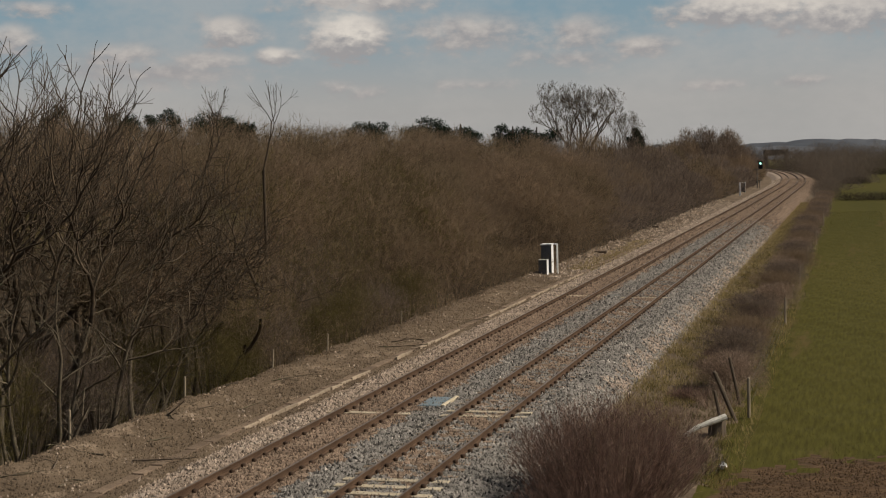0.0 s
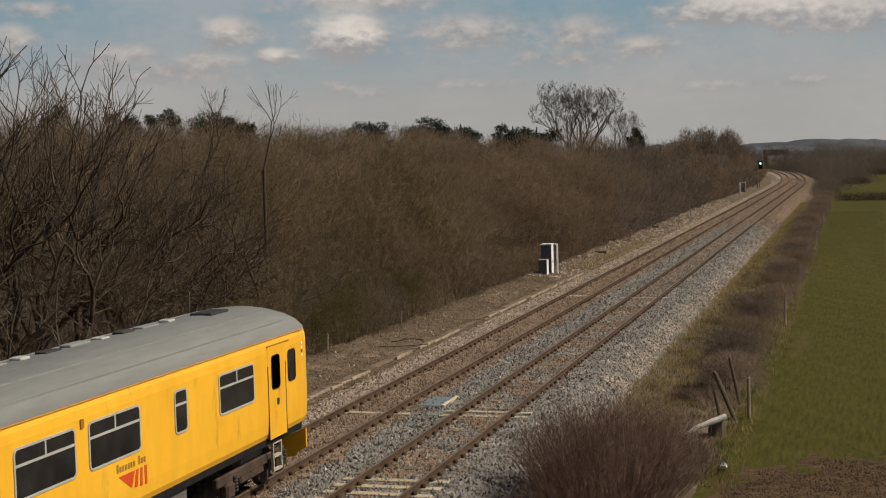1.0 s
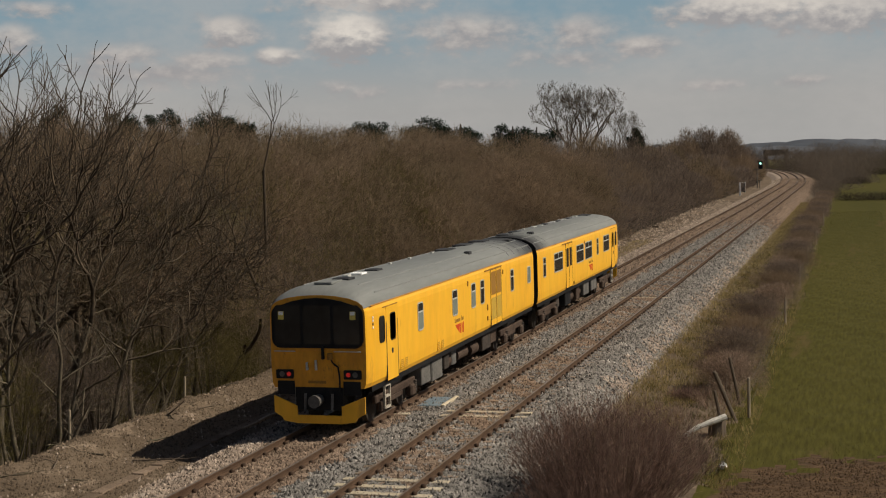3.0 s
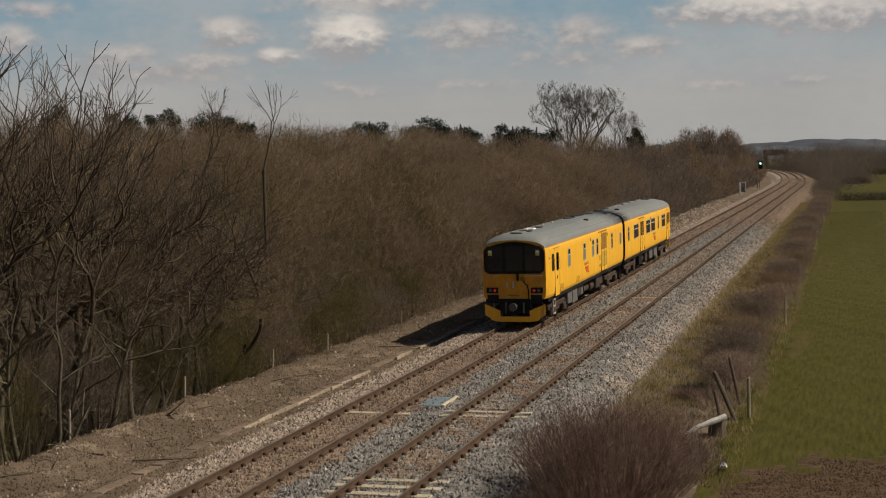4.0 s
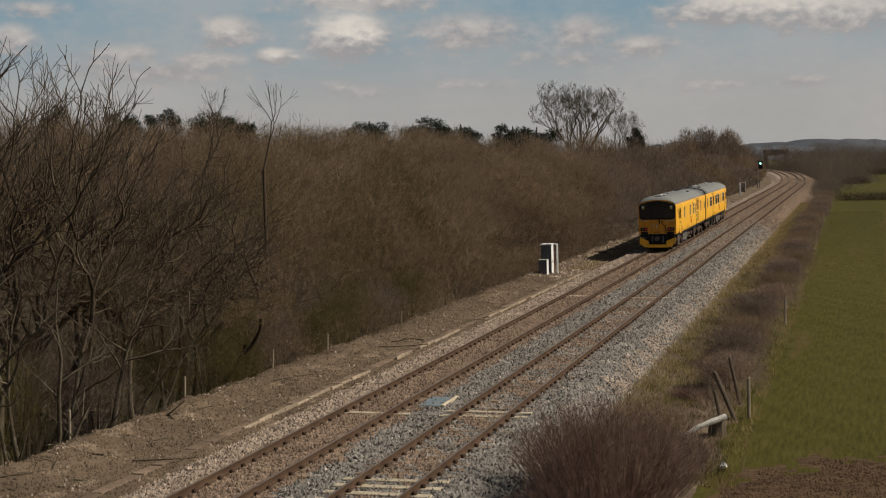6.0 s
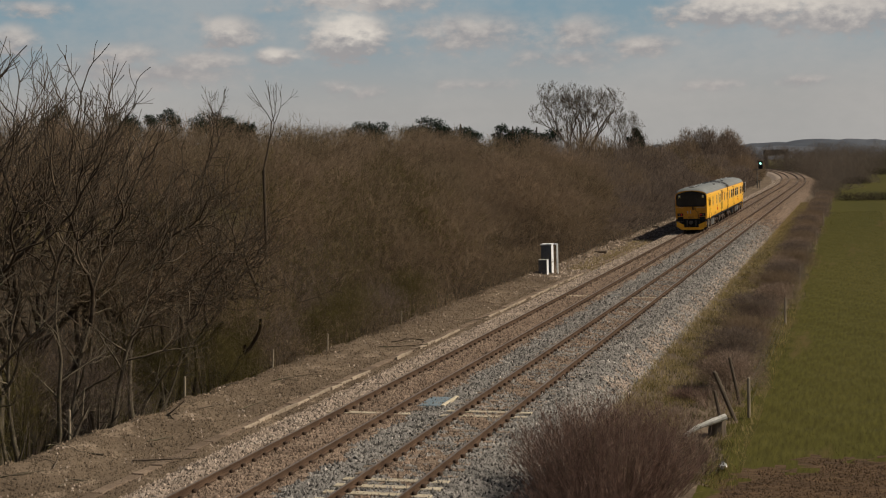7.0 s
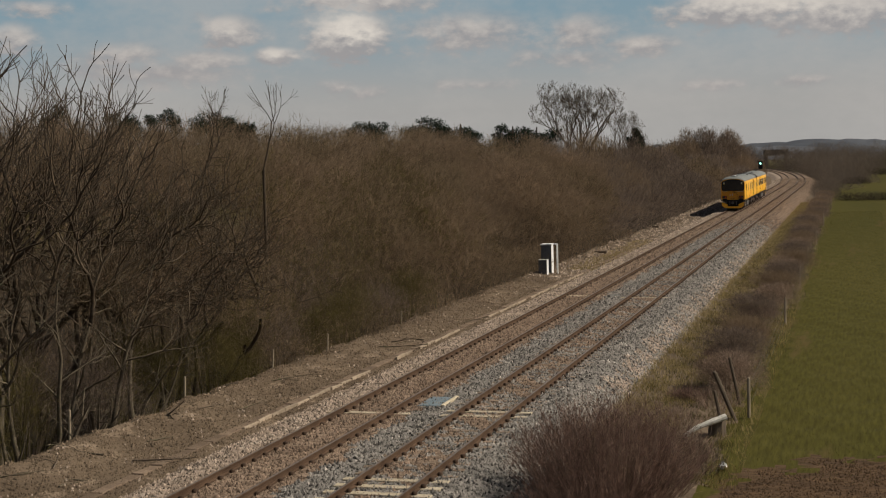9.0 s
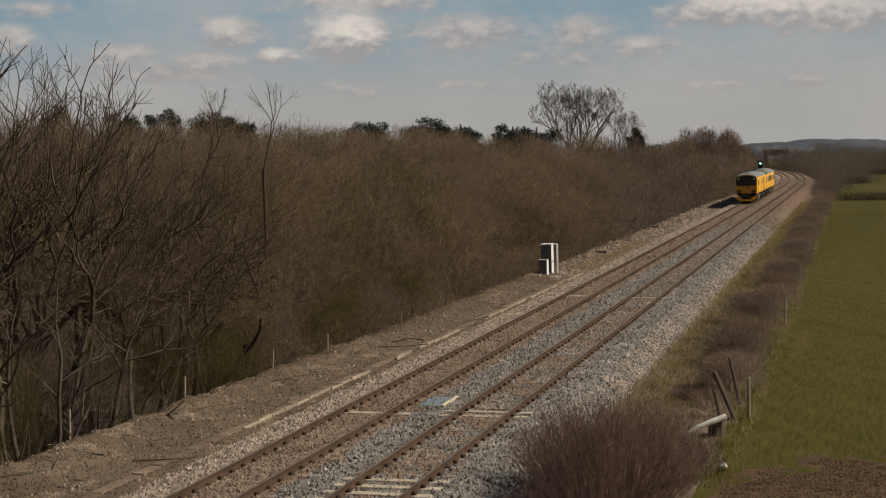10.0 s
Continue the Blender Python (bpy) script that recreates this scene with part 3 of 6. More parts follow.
def bare_tree(label, at, height, seed, stems=1, lean=(0, 0), rad=0.16, spread=0.75, lift=0.5, ratio=0.55, kids=(7, 6, 5, 4), bark="bark_dark", twig="twig", least=0.008, trunk=0.6, splay=0.3):
    r = np.random.default_rng(seed)
    segs, turn = [], r.uniform(0, 2 * np.pi)
    stem_of = []
    for s in range(stems):
        ph = turn + 2.4 * s + r.normal() * 0.2
        sp = splay * (r.uniform(0.25, 1.15) if stems > 4 else 1.0) if stems > 1 else 0.0
        d = np.array([lean[0] + sp * math.cos(ph), lean[1] + sp * math.sin(ph), 1.0])
        grow(r, np.zeros(3) + (np.array([math.cos(ph), math.sin(ph), 0]) * 0.25 if stems > 1 else 0), d / np.linalg.norm(d), height * trunk * r.uniform(0.85, 1.1), rad, 0, segs, spread, lift, ratio, kids)
        stem_of += [s] * (len(segs) - len(stem_of))
    zt = max(s[1][2] for s in segs)
    k = height / zt
    segs = [(a * k, b * k, c, e, l) for a, b, c, e, l in segs]
    t = thing("bare_tree", label, "tree", "bare trees", at=at)
    for k in range(stems):
        hang(new("trunk", limb_mesh("trunk", [s for s, o in zip(segs, stem_of) if s[4] == 0 and o == k], M[bark], 7, least)), t)
    tagged(hang(new("limbwork", limb_mesh("limbwork", [s for s in segs if 1 <= s[4] <= 2], M[bark], 4, least)), t), kind="stuff")
    fine = [s for s in segs if s[4] > 2]
    if fine:
        tagged(hang(new("crown", limb_mesh("crown", fine, M[twig], 3, least)), t), kind="stuff")
    return t


def fork(r, p, d, length, rad, depth, level, segs, up, wander, spread, tilt):
    """A crooked limb that parts at its end; each part forks again. tilt: sideways pull."""
    steps = 5 if depth > 2 else 4
    q, w = p, d
    for s in range(steps):
        w = unit(w + r.normal(size=3) * wander * (1.0 if level else 0.5) + np.array([tilt[0], tilt[1], up]) * 0.09)
        nq = q + w * (length / steps)
        segs.append((q, nq, rad * (1 - 0.22 * s / steps), rad * (1 - 0.22 * (s + 1) / steps), level))
        if 0 < depth < 6 and r.random() < 0.36:
            side = unit(np.cross(w, r.normal(size=3)))
            a = r.uniform(0.6, 1.1)
            fork(r, nq, w * math.cos(a) + side * math.sin(a), length * r.uniform(0.4, 0.7), rad * 0.40, max(0, min(depth - 3, 1)), level + 2, segs, up, wander * 1.2, spread, tilt)
        q = nq
    if depth <= 0:
        return
    side = unit(np.cross(w, r.normal(size=3)))
    a, b = r.uniform(0.15, 0.42) * spread, r.uniform(0.5, 0.95) * spread
    fork(r, q, w * math.cos(a) + side * math.sin(a), length * r.uniform(0.72, 0.9), rad * 0.75, depth - 1, level + 1, segs, up, wander, spread, tilt)
    fork(r, q, w * math.cos(b) - side * math.sin(b), length * r.uniform(0.6, 0.85), rad * 0.62, depth - 1, level + 1, segs, up, wander, spread, tilt)
    if r.random() < 0.15:
        side = unit(np.cross(w, side))
        fork(r, q, w * math.cos(b) + side * math.sin(b), length * r.uniform(0.55, 0.75), rad * 0.5, depth - 1, level + 1, segs, up, wander, spread, tilt)


def forked_tree(label, at, height, seed, stems=2, lean=(0, 0), rad=0.15, depth=7, up=0.6, wander=0.17, spread=1.0, least=0.006, bark="bark_dark", splay=0.25, first=0.22, bole=0.0, clear=0.0, width=0.0):
    """A leafless tree with clear, bent limbs that fork into a fine open crown. bole: undivided part; clear: no twigs hang below it; width: crown radius."""
    r = np.random.default_rng(seed)
    segs, owner = [], []
    for k in range(stems):
        ph = 2.4 * k + r.uniform(0, 1.2)
        sp = splay * (0.35 + 0.65 * (k % 3) / 2) if stems > 3 else splay
        d = unit(np.array([lean[0] + sp * math.cos(ph), lean[1] + sp * math.sin(ph), 1.0]))
        o = np.array([0.2 * math.cos(ph), 0.2 * math.sin(ph), 0.0]) if stems > 1 and not bole else np.zeros(3)
        fork(r, o, d, height * first * r.uniform(0.85, 1.1), rad * r.uniform(0.8, 1.1), depth, 0, segs, up, wander, spread, (0.5 * lean[0], 0.5 * lean[1]))
        owner += [k] * (len(segs) - len(owner))
    base = np.array([0.0, 0.0, bole * height])
    k = height * (1 - bole) / max(q[1][2] for q in segs)
    kx = width / np.percentile([math.hypot(q[1][0], q[1][1]) for q in segs], 97) if width else k
    k = np.array([kx, kx, k])
    segs = [(a * k + base, b * k + base, c, e, l) for a, b, c, e, l in segs]
    if width:
        mid, size = base + np.array([0, 0, 0.40 * height * (1 - bole)]), np.array([width, width, 0.60 * height * (1 - bole)])

        def tuck(p):
            q = (p - mid) / size
            e = float(np.linalg.norm(q))
            return p if e < 0.8 or p[2] < mid[2] * 0.9 else mid + q / e * size * (0.8 + 0.42 * (e - 0.8))

        segs = [(tuck(a), tuck(b), c, e, l) for a, b, c, e, l in segs]
    keep = [not (min(q[0][2], q[1][2]) < clear and (q[4] > 1 or (q[4] == 1 and q[1][2] - q[0][2] < 0.5 * float(np.linalg.norm(q[1] - q[0]))))) for q in segs]
    segs, owner = [q for q, f in zip(segs, keep) if f], [o for o, f in zip(owner, keep) if f]
    t = thing("bare_tree", label, "tree", "bare trees", at=at)
    if bole:
        hang(new("bole", limb_mesh("bole", [(np.zeros(3), base * 0.5, rad * 2.0, rad * 1.8, 0), (base * 0.5, base, rad * 1.8, rad * 1.6, 0)], M[bark], 9, least)), t)
    for k in range(stems):
        hang(new("trunk", limb_mesh("trunk", [q for q, o in zip(segs, owner) if q[4] == 0 and o == k], M[bark], 8, least)), t)
    tagged(hang(new("limbwork", limb_mesh("limbwork", [q for q in segs if 1 <= q[4] <= 3], M[bark], 5, least)), t), kind="stuff")
    fine = [q for q in segs if q[4] > 3]
    if least > 0.01:   # far crowns: one flat sliver a twig
        a, b = np.array([q[0] for q in fine]), np.array([q[1] for q in fine])
        ln = np.linalg.norm(b - a, axis=1)
        me = sliver_mesh("crown", [twig_arrays(a, (b - a) / ln[:, None], ln * 1.5, np.full(len(a), 2.6 * least), r)], M[bark])
    else:
        me = limb_mesh("crown", fine, M[bark], 3, least)
    tagged(hang(new("crown", me), t), kind="stuff")
    return t


def brush(name, label, at, radius, height, count, material, seed, group, category="shrub", width=0.014, flat=1.0, shoot=0.45):
    """A many-stemmed bare bush: stems fan out from the ground, each with finer shoots."""
    r = np.random.default_rng(seed)
    t = thing(name, label, category, group, at=at)
    n = max(20, count // 30)
    ph, rr = r.uniform(0, 2 * np.pi, n), np.sqrt(r.random(n))
    out = np.stack([np.cos(ph), np.sin(ph), np.zeros(n)], -1)
    s0 = out * (rr * radius * 0.45)[:, None]
    tipz = height * (1 - 0.45 * rr ** 2) * r.uniform(0.75, 1.05, n)
    tip = out * (rr * radius * 0.9)[:, None] + np.stack([np.zeros(n), np.zeros(n), tipz], -1)
    way = tip - s0
    ln = np.linalg.norm(way, axis=1)
    tris = [twig_arrays(s0, way / ln[:, None], ln, np.full(n, width * 2.2), r)]
    i = np.repeat(np.arange(n), count // n)
    m = len(i)
    f = 0.15 + 0.8 * r.random(m) ** 0.8
    p = s0[i] + way[i] * f[:, None]
    w2 = unit(unit(way)[i] + r.normal(size=(m, 3)) * 0.45 * flat + np.array([0, 0, 0.25]))
    tris.append(twig_arrays(p, w2, r.uniform(0.25, 0.6, m) * height * shoot, np.full(m, width) * r.uniform(0.6, 1.2, m), r))
    tagged(hang(new("framework", sliver_mesh("framework", tris[:1], material)), t), kind="stuff")
    tagged(hang(new("crown", sliver_mesh("crown", tris[1:], material)), t), kind="stuff")
    return t


def dome_bush(name, label, at, radius, height, count, material, seed, group, width=0.011, reach=0.32, category="shrub"):
    """A rounded leafless bush: stems from the ground and a dense dome of crooked outward shoots."""
    r = np.random.default_rng(seed)
    t = thing(name, label, category, group, at=at)
    n = 40
    q = r.normal(size=(n, 3)) * np.array([0.4, 0.4, 0.0]) * radius
    stems = [twig_arrays(0.3 * q, unit(q * 0.7 + np.array([0, 0, height * 0.8])), height * r.uniform(0.55, 0.9, n), np.full(n, width * 2.4), r)]
    lobes = r.normal(size=(7, 3)) * np.array([0.26, 0.26, 0.08]) * np.array([radius, radius, height])
    size = r.uniform(0.5, 0.8, 7)
    i = r.integers(0, 7, count)
    d = unit(r.normal(size=(count, 3)))
    d[:, 2] = np.where(d[:, 2] < -0.5, -d[:, 2], d[:, 2])
    p = lobes[i] + d * (size[i] * r.random(count) ** 0.3)[:, None] * np.array([radius, radius, height * 0.55]) + np.array([0, 0, height * 0.42])
    p[:, 2] = np.maximum(p[:, 2], 0.03)
    way = unit(d * 0.7 + r.normal(size=(count, 3)) * 0.6 + np.array([0, 0, 0.35]))
    ln = r.uniform(0.4, 1.2, count) * reach
    shoots = [twig_arrays(p, way, ln, width * r.uniform(0.6, 1.2, count), r)]
    tagged(hang(new("framework", sliver_mesh("framework", stems, M[material])), t), kind="stuff")
    tagged(hang(new("crown", sliver_mesh("crown", shoots, M[material])), t), kind="stuff")
    return t


def build_woods():
    brown = "dense leafless brown scrub woodland beside the railway"
    scrub("scrub_woodland", 24, 62, 18, 1.5, 560, 0.00016, M["twig"], brown, 11)
    scrub("scrub_woodland", 62, 124, 18, 1.7, 540, 0.00018, M["twig"], brown, 12)
    bushes("scrub_woodland", 118, 430, 17, 6.2, 2100, [("twig", brown), ("twig_tan", "paler tan leafless bushes along the railway"), ("twig_grey", "greyish mauve leafless bushes along the railway")], 13)
    scrub("pale_scrub", 30, 130, 20, 2.2, 420, 0.00017, M["twig_tan"], "paler tan shoots rising through the brown scrub", 16)
    scrub("olive_undergrowth", 44, 78, 6, 1.6, 260, 0.00018, M["twig_olive"], "olive-green twiggy undergrowth at the wood's edge", 15)
    z = -2.0
    tall, lean = "tall dark bare tree at the wood's edge", "dark bare tree leaning out of the wood"
    for seed, x, y, h, stems, lx, rad in ((3, -12.6, 37.2, 13.3, 2, 0.18, 0.15), (4, -13.2, 40.2, 14.0, 2, 0.12, 0.15), (7, -12.3, 40.8, 12.3, 2, 0.18, 0.12), (12, -11.0, 41.6, 11.9, 2, 0.10, 0.11), (13, -13.2, 36.0, 12.6, 2, 0.35, 0.15)):
        forked_tree(tall, (x, y, z), h * 0.98, seed, stems, (lx, 0.0), rad, up=1.15, wander=0.15, spread=0.85, clear=4.0)
    for seed, x, y, h, stems, lx, rad in ((5, -12.0, 36.2, 9.6, 2, 0.55, 0.16), (6, -11.4, 38.9, 9.6, 2, 0.48, 0.14), (15, -10.7, 42.0, 9.8, 2, 0.40, 0.13), (17, -10.2, 45.0, 9.6, 2, 0.42, 0.11), (19, -10.0, 47.2, 10.2, 2, 0.5, 0.12)):
        forked_tree(lean, (x, y, z), h, seed, stems, (lx, 0.05), rad, up=0.45, wander=0.19, splay=0.3, clear=4.2)
    for k, (x, y, h) in enumerate([(-9.2, 32.4, 3.6), (-9.6, 34.6, 4.6), (-9.0, 38.6, 4.0), (-8.8, 42.4, 3.6), (-8.7, 45.6, 4.0), (-10.2, 36.6, 5.4), (-9.9, 41.0, 5.2), (-8.6, 48.2, 3.4), (-8.3, 51.0, 3.8), (-7.9, 54.0, 3.2), (-7.8, 57.4, 3.8), (-7.5, 61.0, 3.0), (-7.4, 65.0, 3.4), (-9.6, 50.0, 5.4), (-9.2, 55.6, 5.6)]):
        dome_bush("olive_shrub", "tangled olive-green twiggy shrub at the wood's edge", (x, y, float(ground_z(x, y)) - 0.1), 1.3 + 0.2 * (k % 3), h, 3600, ("twig_olive", "twig_olive", "twig_grey")[k % 3], 200 + k, "olive shrubs", 0.011, 0.45)
    for k, (x, y, lx) in enumerate([(-8.5, 38.2, 0.9), (-8.3, 35.2, 0.7), (-8.9, 41.0, 0.8), (-8.6, 32.2, 0.6), (-9.2, 37.0, 1.2)]):
        bare_tree("crooked pale grey broken limb leaning from the wood", (x, y, -1.5), 2.2 + 0.5 * (k % 3), 300 + k, 2, (lx, -0.1), 0.055, kids=(4, 3), bark="bark_grey", twig="bark_grey", spread=0.9, lift=0.25, splay=0.5)
    slim = "slender bare tree standing above the scrub"
    forked_tree(slim, (-9.9, 48.0, z), 12.1, 8, 1, (0.0, 0), 0.045, 5, up=0.6, wander=0.13, spread=0.9, bole=0.66)
    forked_tree(slim, (-10.3, 54.8, z), 12.5, 9, 1, (0.0, 0), 0.04, 4, up=0.9, wander=0.10, spread=0.6, bole=0.7)
    for i, (x, y, h) in enumerate([(-8.7, 33.0, 5.5), (-8.8, 35.6, 7.0), (-9.2, 37.0, 6.0), (-8.9, 40.5, 5.0), (-8.6, 31.0, 4.5), (-9.0, 34.2, 6.4), (-8.7, 38.4, 6.6), (-9.3, 33.6, 7.2), (-9.1, 43.0, 6.0)]):
        bare_tree("thin grey trunk with broken limbs at the wood's edge", (x, y, -1.6), h, 20 + i, 1, (0.05 * (i % 4) - 0.04, -0.03), 0.07 + 0.015 * (i % 4), kids=(6, 4, 3), bark="bark_grey", twig="bark_grey", spread=0.95, lift=0.2)
    forked_tree("great rounded leafless tree above the wood", (-24.6, 200.0, -2.0), 21.2, 31, 6, (0, 0), 0.20, 8, up=0.75, wander=0.09, spread=0.7, least=0.016, bark="bark_mid", splay=0.7, first=0.17, bole=0.34, width=7.5)
    forked_tree("smaller leafless tree beside the great one", (-18.9, 201.0, -2.0), 16.2, 32, 4, (0.12, 0), 0.13, 7, up=0.45, wander=0.09, spread=0.75, least=0.013, bark="bark_mid", splay=0.55, first=0.17, bole=0.36, width=4.4)

build_woods()

# ---------------------------------------------------------------- the train
SECTION = [(1.33, 1.18), (1.385, 1.30), (1.405, 1.55), (1.41, 1.8), (1.41, 3.05), (1.395, 3.2), (1.36, 3.31)]
ROOF = [(1.375, 3.31), (1.345, 3.44), (1.21, 3.60), (0.95, 3.74), (0.55, 3.84), (0.2, 3.875), (0.0, 3.88)]


def loft(rings, close=False):
    bm = bmesh.new()
    vs = [[bm.verts.new(p) for p in ring] for ring in rings]
    for a, b in zip(vs, vs[1:]):
        for i in range(len(a) - 1):
            bm.faces.new((a[i], a[i + 1], b[i + 1], b[i]))
    return bm, vs


def flat_panel(bm, side, x, y0, y1, z0, z1, thick, round_=0.0, n=4):
    """A rounded upright panel on a carriage side, standing proud of x."""
    pts = []
    r = min(round_, (y1 - y0) / 2.01, (z1 - z0) / 2.01)
    for cy, cz, a0 in ((y1 - r, z1 - r, 0), (y0 + r, z1 - r, 90), (y0 + r, z0 + r, 180), (y1 - r, z0 + r, 270)):
        for k in range(n + 1 if r > 0 else 1):
            a = radians(a0 + (90 * k / n if r > 0 else 45))
            pts.append((cy + r * math.cos(a), cz + r * math.sin(a)))
    outer = [bm.verts.new((side * (x + thick), y, z)) for y, z in pts]
    inner = [bm.verts.new((side * (x - 0.02), y, z)) for y, z in pts]
    bm.faces.new(outer if side > 0 else outer[::-1])
    for i in range(len(pts)):
        j = (i + 1) % len(pts)
        q = (outer[i], inner[i], inner[j], outer[j])
        bm.faces.new(q if side > 0 else q[::-1])
    return bm


def frame_ring(bm, side, x, y0, y1, z0, z1, w, thick, round_=0.06, n=4):
    def loop(g):
        pts = []
        r = max(round_ - g, 0.01)
        for cy, cz, a0 in ((y1 - g - r, z1 - g - r, 0), (y0 + g + r, z1 - g - r, 90), (y0 + g + r, z0 + g + r, 180), (y1 - g - r, z0 + g + r, 270)):
            for k in range(n + 1):
                a = radians(a0 + 90 * k / n)
                pts.append((cy + r * math.cos(a), cz + r * math.sin(a)))
        return pts
    o, i_ = loop(0), loop(w)
    vo = [bm.verts.new((side * (x + thick), *p)) for p in o]
    vi = [bm.verts.new((side * (x + thick), *p)) for p in i_]
    bo = [bm.verts.new((side * (x - 0.02), *p)) for p in o]
    bi = [bm.verts.new((side * (x - 0.02), *p)) for p in i_]
    k = len(o)
    for a in range(k):
        b = (a + 1) % k
        for q in ((vo[a], vo[b], vi[b], vi[a]), (bo[a], bo[b], vo[b], vo[a]), (vi[a], vi[b], bi[b], bi[a])):
            bm.faces.new(q)
    return bm


SIDE = 1.411


def carriage_window(car, side, y0, y1, z0, z1, kind):
    """wide: two hoppers over a large pane; narrow: one hopper; plain: dark; pale: whitened glass."""
    pane_m = M["glass_pale"] if kind in ("pale", "half") else M["glass_dark"]
    w = part("window", frame_ring(bmesh.new(), side, SIDE, y0, y1, z0, z1, 0.04 if kind != "plain" else 0.025, 0.014, 0.11), M["alu"] if kind in ("wide", "narrow", "half") else (M["black"] if kind == "plain" else M["alu"]), car)
    part("pane", flat_panel(bmesh.new(), side, SIDE, y0 + 0.02, y1 - 0.02, z0 + 0.02, z1 - 0.02, 0.004, 0.09), pane_m, w, "dark tinted glass" if pane_m is M["glass_dark"] else "whitened glass")
    if kind in ("wide", "narrow", "half"):
        zb = z0 + 0.66 * (z1 - z0)
        part("glazing_bar", flat_panel(bmesh.new(), side, SIDE, y0 + 0.03, y1 - 0.03, zb - 0.022, zb + 0.022, 0.012), M["alu"], w)
        if kind == "half":
            part("pane", flat_panel(bmesh.new(), side, SIDE, y0 + 0.05, y1 - 0.05, zb + 0.03, z1 - 0.04, 0.007), M["glass_dark"], w, "dark tinted glass")
    if kind == "wide":
        ym = (y0 + y1) / 2
        part("glazing_bar", flat_panel(bmesh.new(), side, SIDE, ym - 0.022, ym + 0.022, zb, z1 - 0.03, 0.011), M["alu"], w)


def double_door(car, side, y0, y1, grime):
    ym = (y0 + y1) / 2
    for a, b in ((y0, ym - 0.012), (ym + 0.012, y1)):
        d = part("door", flat_panel(bmesh.new(), side, SIDE - 0.006, a, b, 1.24, 3.17, 0.012, 0.05), M["yellow"], car)
        lo, hi = (2.17, 2.98) if not grime else (2.30, 3.10)
        g = 0.11 if not grime else 0.05
        part("pane", flat_panel(bmesh.new(), side, SIDE + 0.004, a + g, b - g, lo, hi, 0.008, 0.05), M["glass_dark"] if not grime else M["brownish"], d)
        if grime:
            part("kick_panel", flat_panel(bmesh.new(), side, SIDE + 0.004, a + 0.05, b - 0.05, 1.45, 2.2, 0.008, 0.02), M["dirty"], d, "dirty lower door panel")
    part("door_seal", frame_ring(bmesh.new(), side, SIDE - 0.004, y0 - 0.035, y1 + 0.035, 1.22, 3.21, 0.035, 0.012, 0.07), M["black"], car)
    part("door_seal", flat_panel(bmesh.new(), side, SIDE - 0.004, ym - 0.014, ym + 0.014, 1.24, 3.17, 0.016), M["black"], car)
    part("door_track", flat_panel(bmesh.new(), side, SIDE - 0.01, y0 - 0.75, y1 + 0.05, 3.19, 3.225, 0.03), M["brownish"], car)


def bogie(car, yc):
    b = part("bogie", boxed(-1.0, 1.0, yc - 0.35, yc + 0.35, 0.55, 0.85, 0.03), M["under"], car, "grimy brown bogie frame")
    for s in (-1, 1):
        bm = boxed(s * 1.08 - 0.07, s * 1.08 + 0.07, yc - 1.75, yc + 1.75, 0.56, 0.78, 0.03)
        box(bm, s * 1.08 - 0.06, s * 1.08 + 0.06, yc - 0.6, yc + 0.6, 0.40, 0.60, 0.04)
        part("side_frame", bm, M["under_brown"], b)
        for yy in (yc - 1.3, yc + 1.3):
            bm = boxed(s * 1.15 - 0.10, s * 1.15 + 0.10, yy - 0.19, yy + 0.19, 0.28, 0.62, 0.05)
            part("axle_box", bm, M["under_brown"], b)
            bm = bmesh.new()
            for k in range(5):
                tube(bm, (s * 1.14, yy + 0.36, 0.36 + 0.07 * k), (s * 1.14, yy + 0.36, 0.40 + 0.07 * k), 0.085, 0.085, 10)
            part("spring", bm, M["under"], b)
            part("wheel", tube(tube(bmesh.new(), (s * 0.70, yy, 0.42), (s * 0.83, yy, 0.42), 0.42, 0.42, 28), (s * 0.68, yy, 0.42), (s * 0.70, yy, 0.42), 0.45, 0.45, 28), M["under"], b)
        part("air_reservoir", tubed((s * 1.0, yc - 0.55, 0.90), (s * 1.0, yc + 0.55, 0.90), 0.13, 0.13, 12), M["under_grey"], b)
    for yy in (yc - 1.3, yc + 1.3):
        part("axle", tubed((-0.8, yy, 0.42), (0.8, yy, 0.42), 0.08, 0.08, 10), M["under"], b)


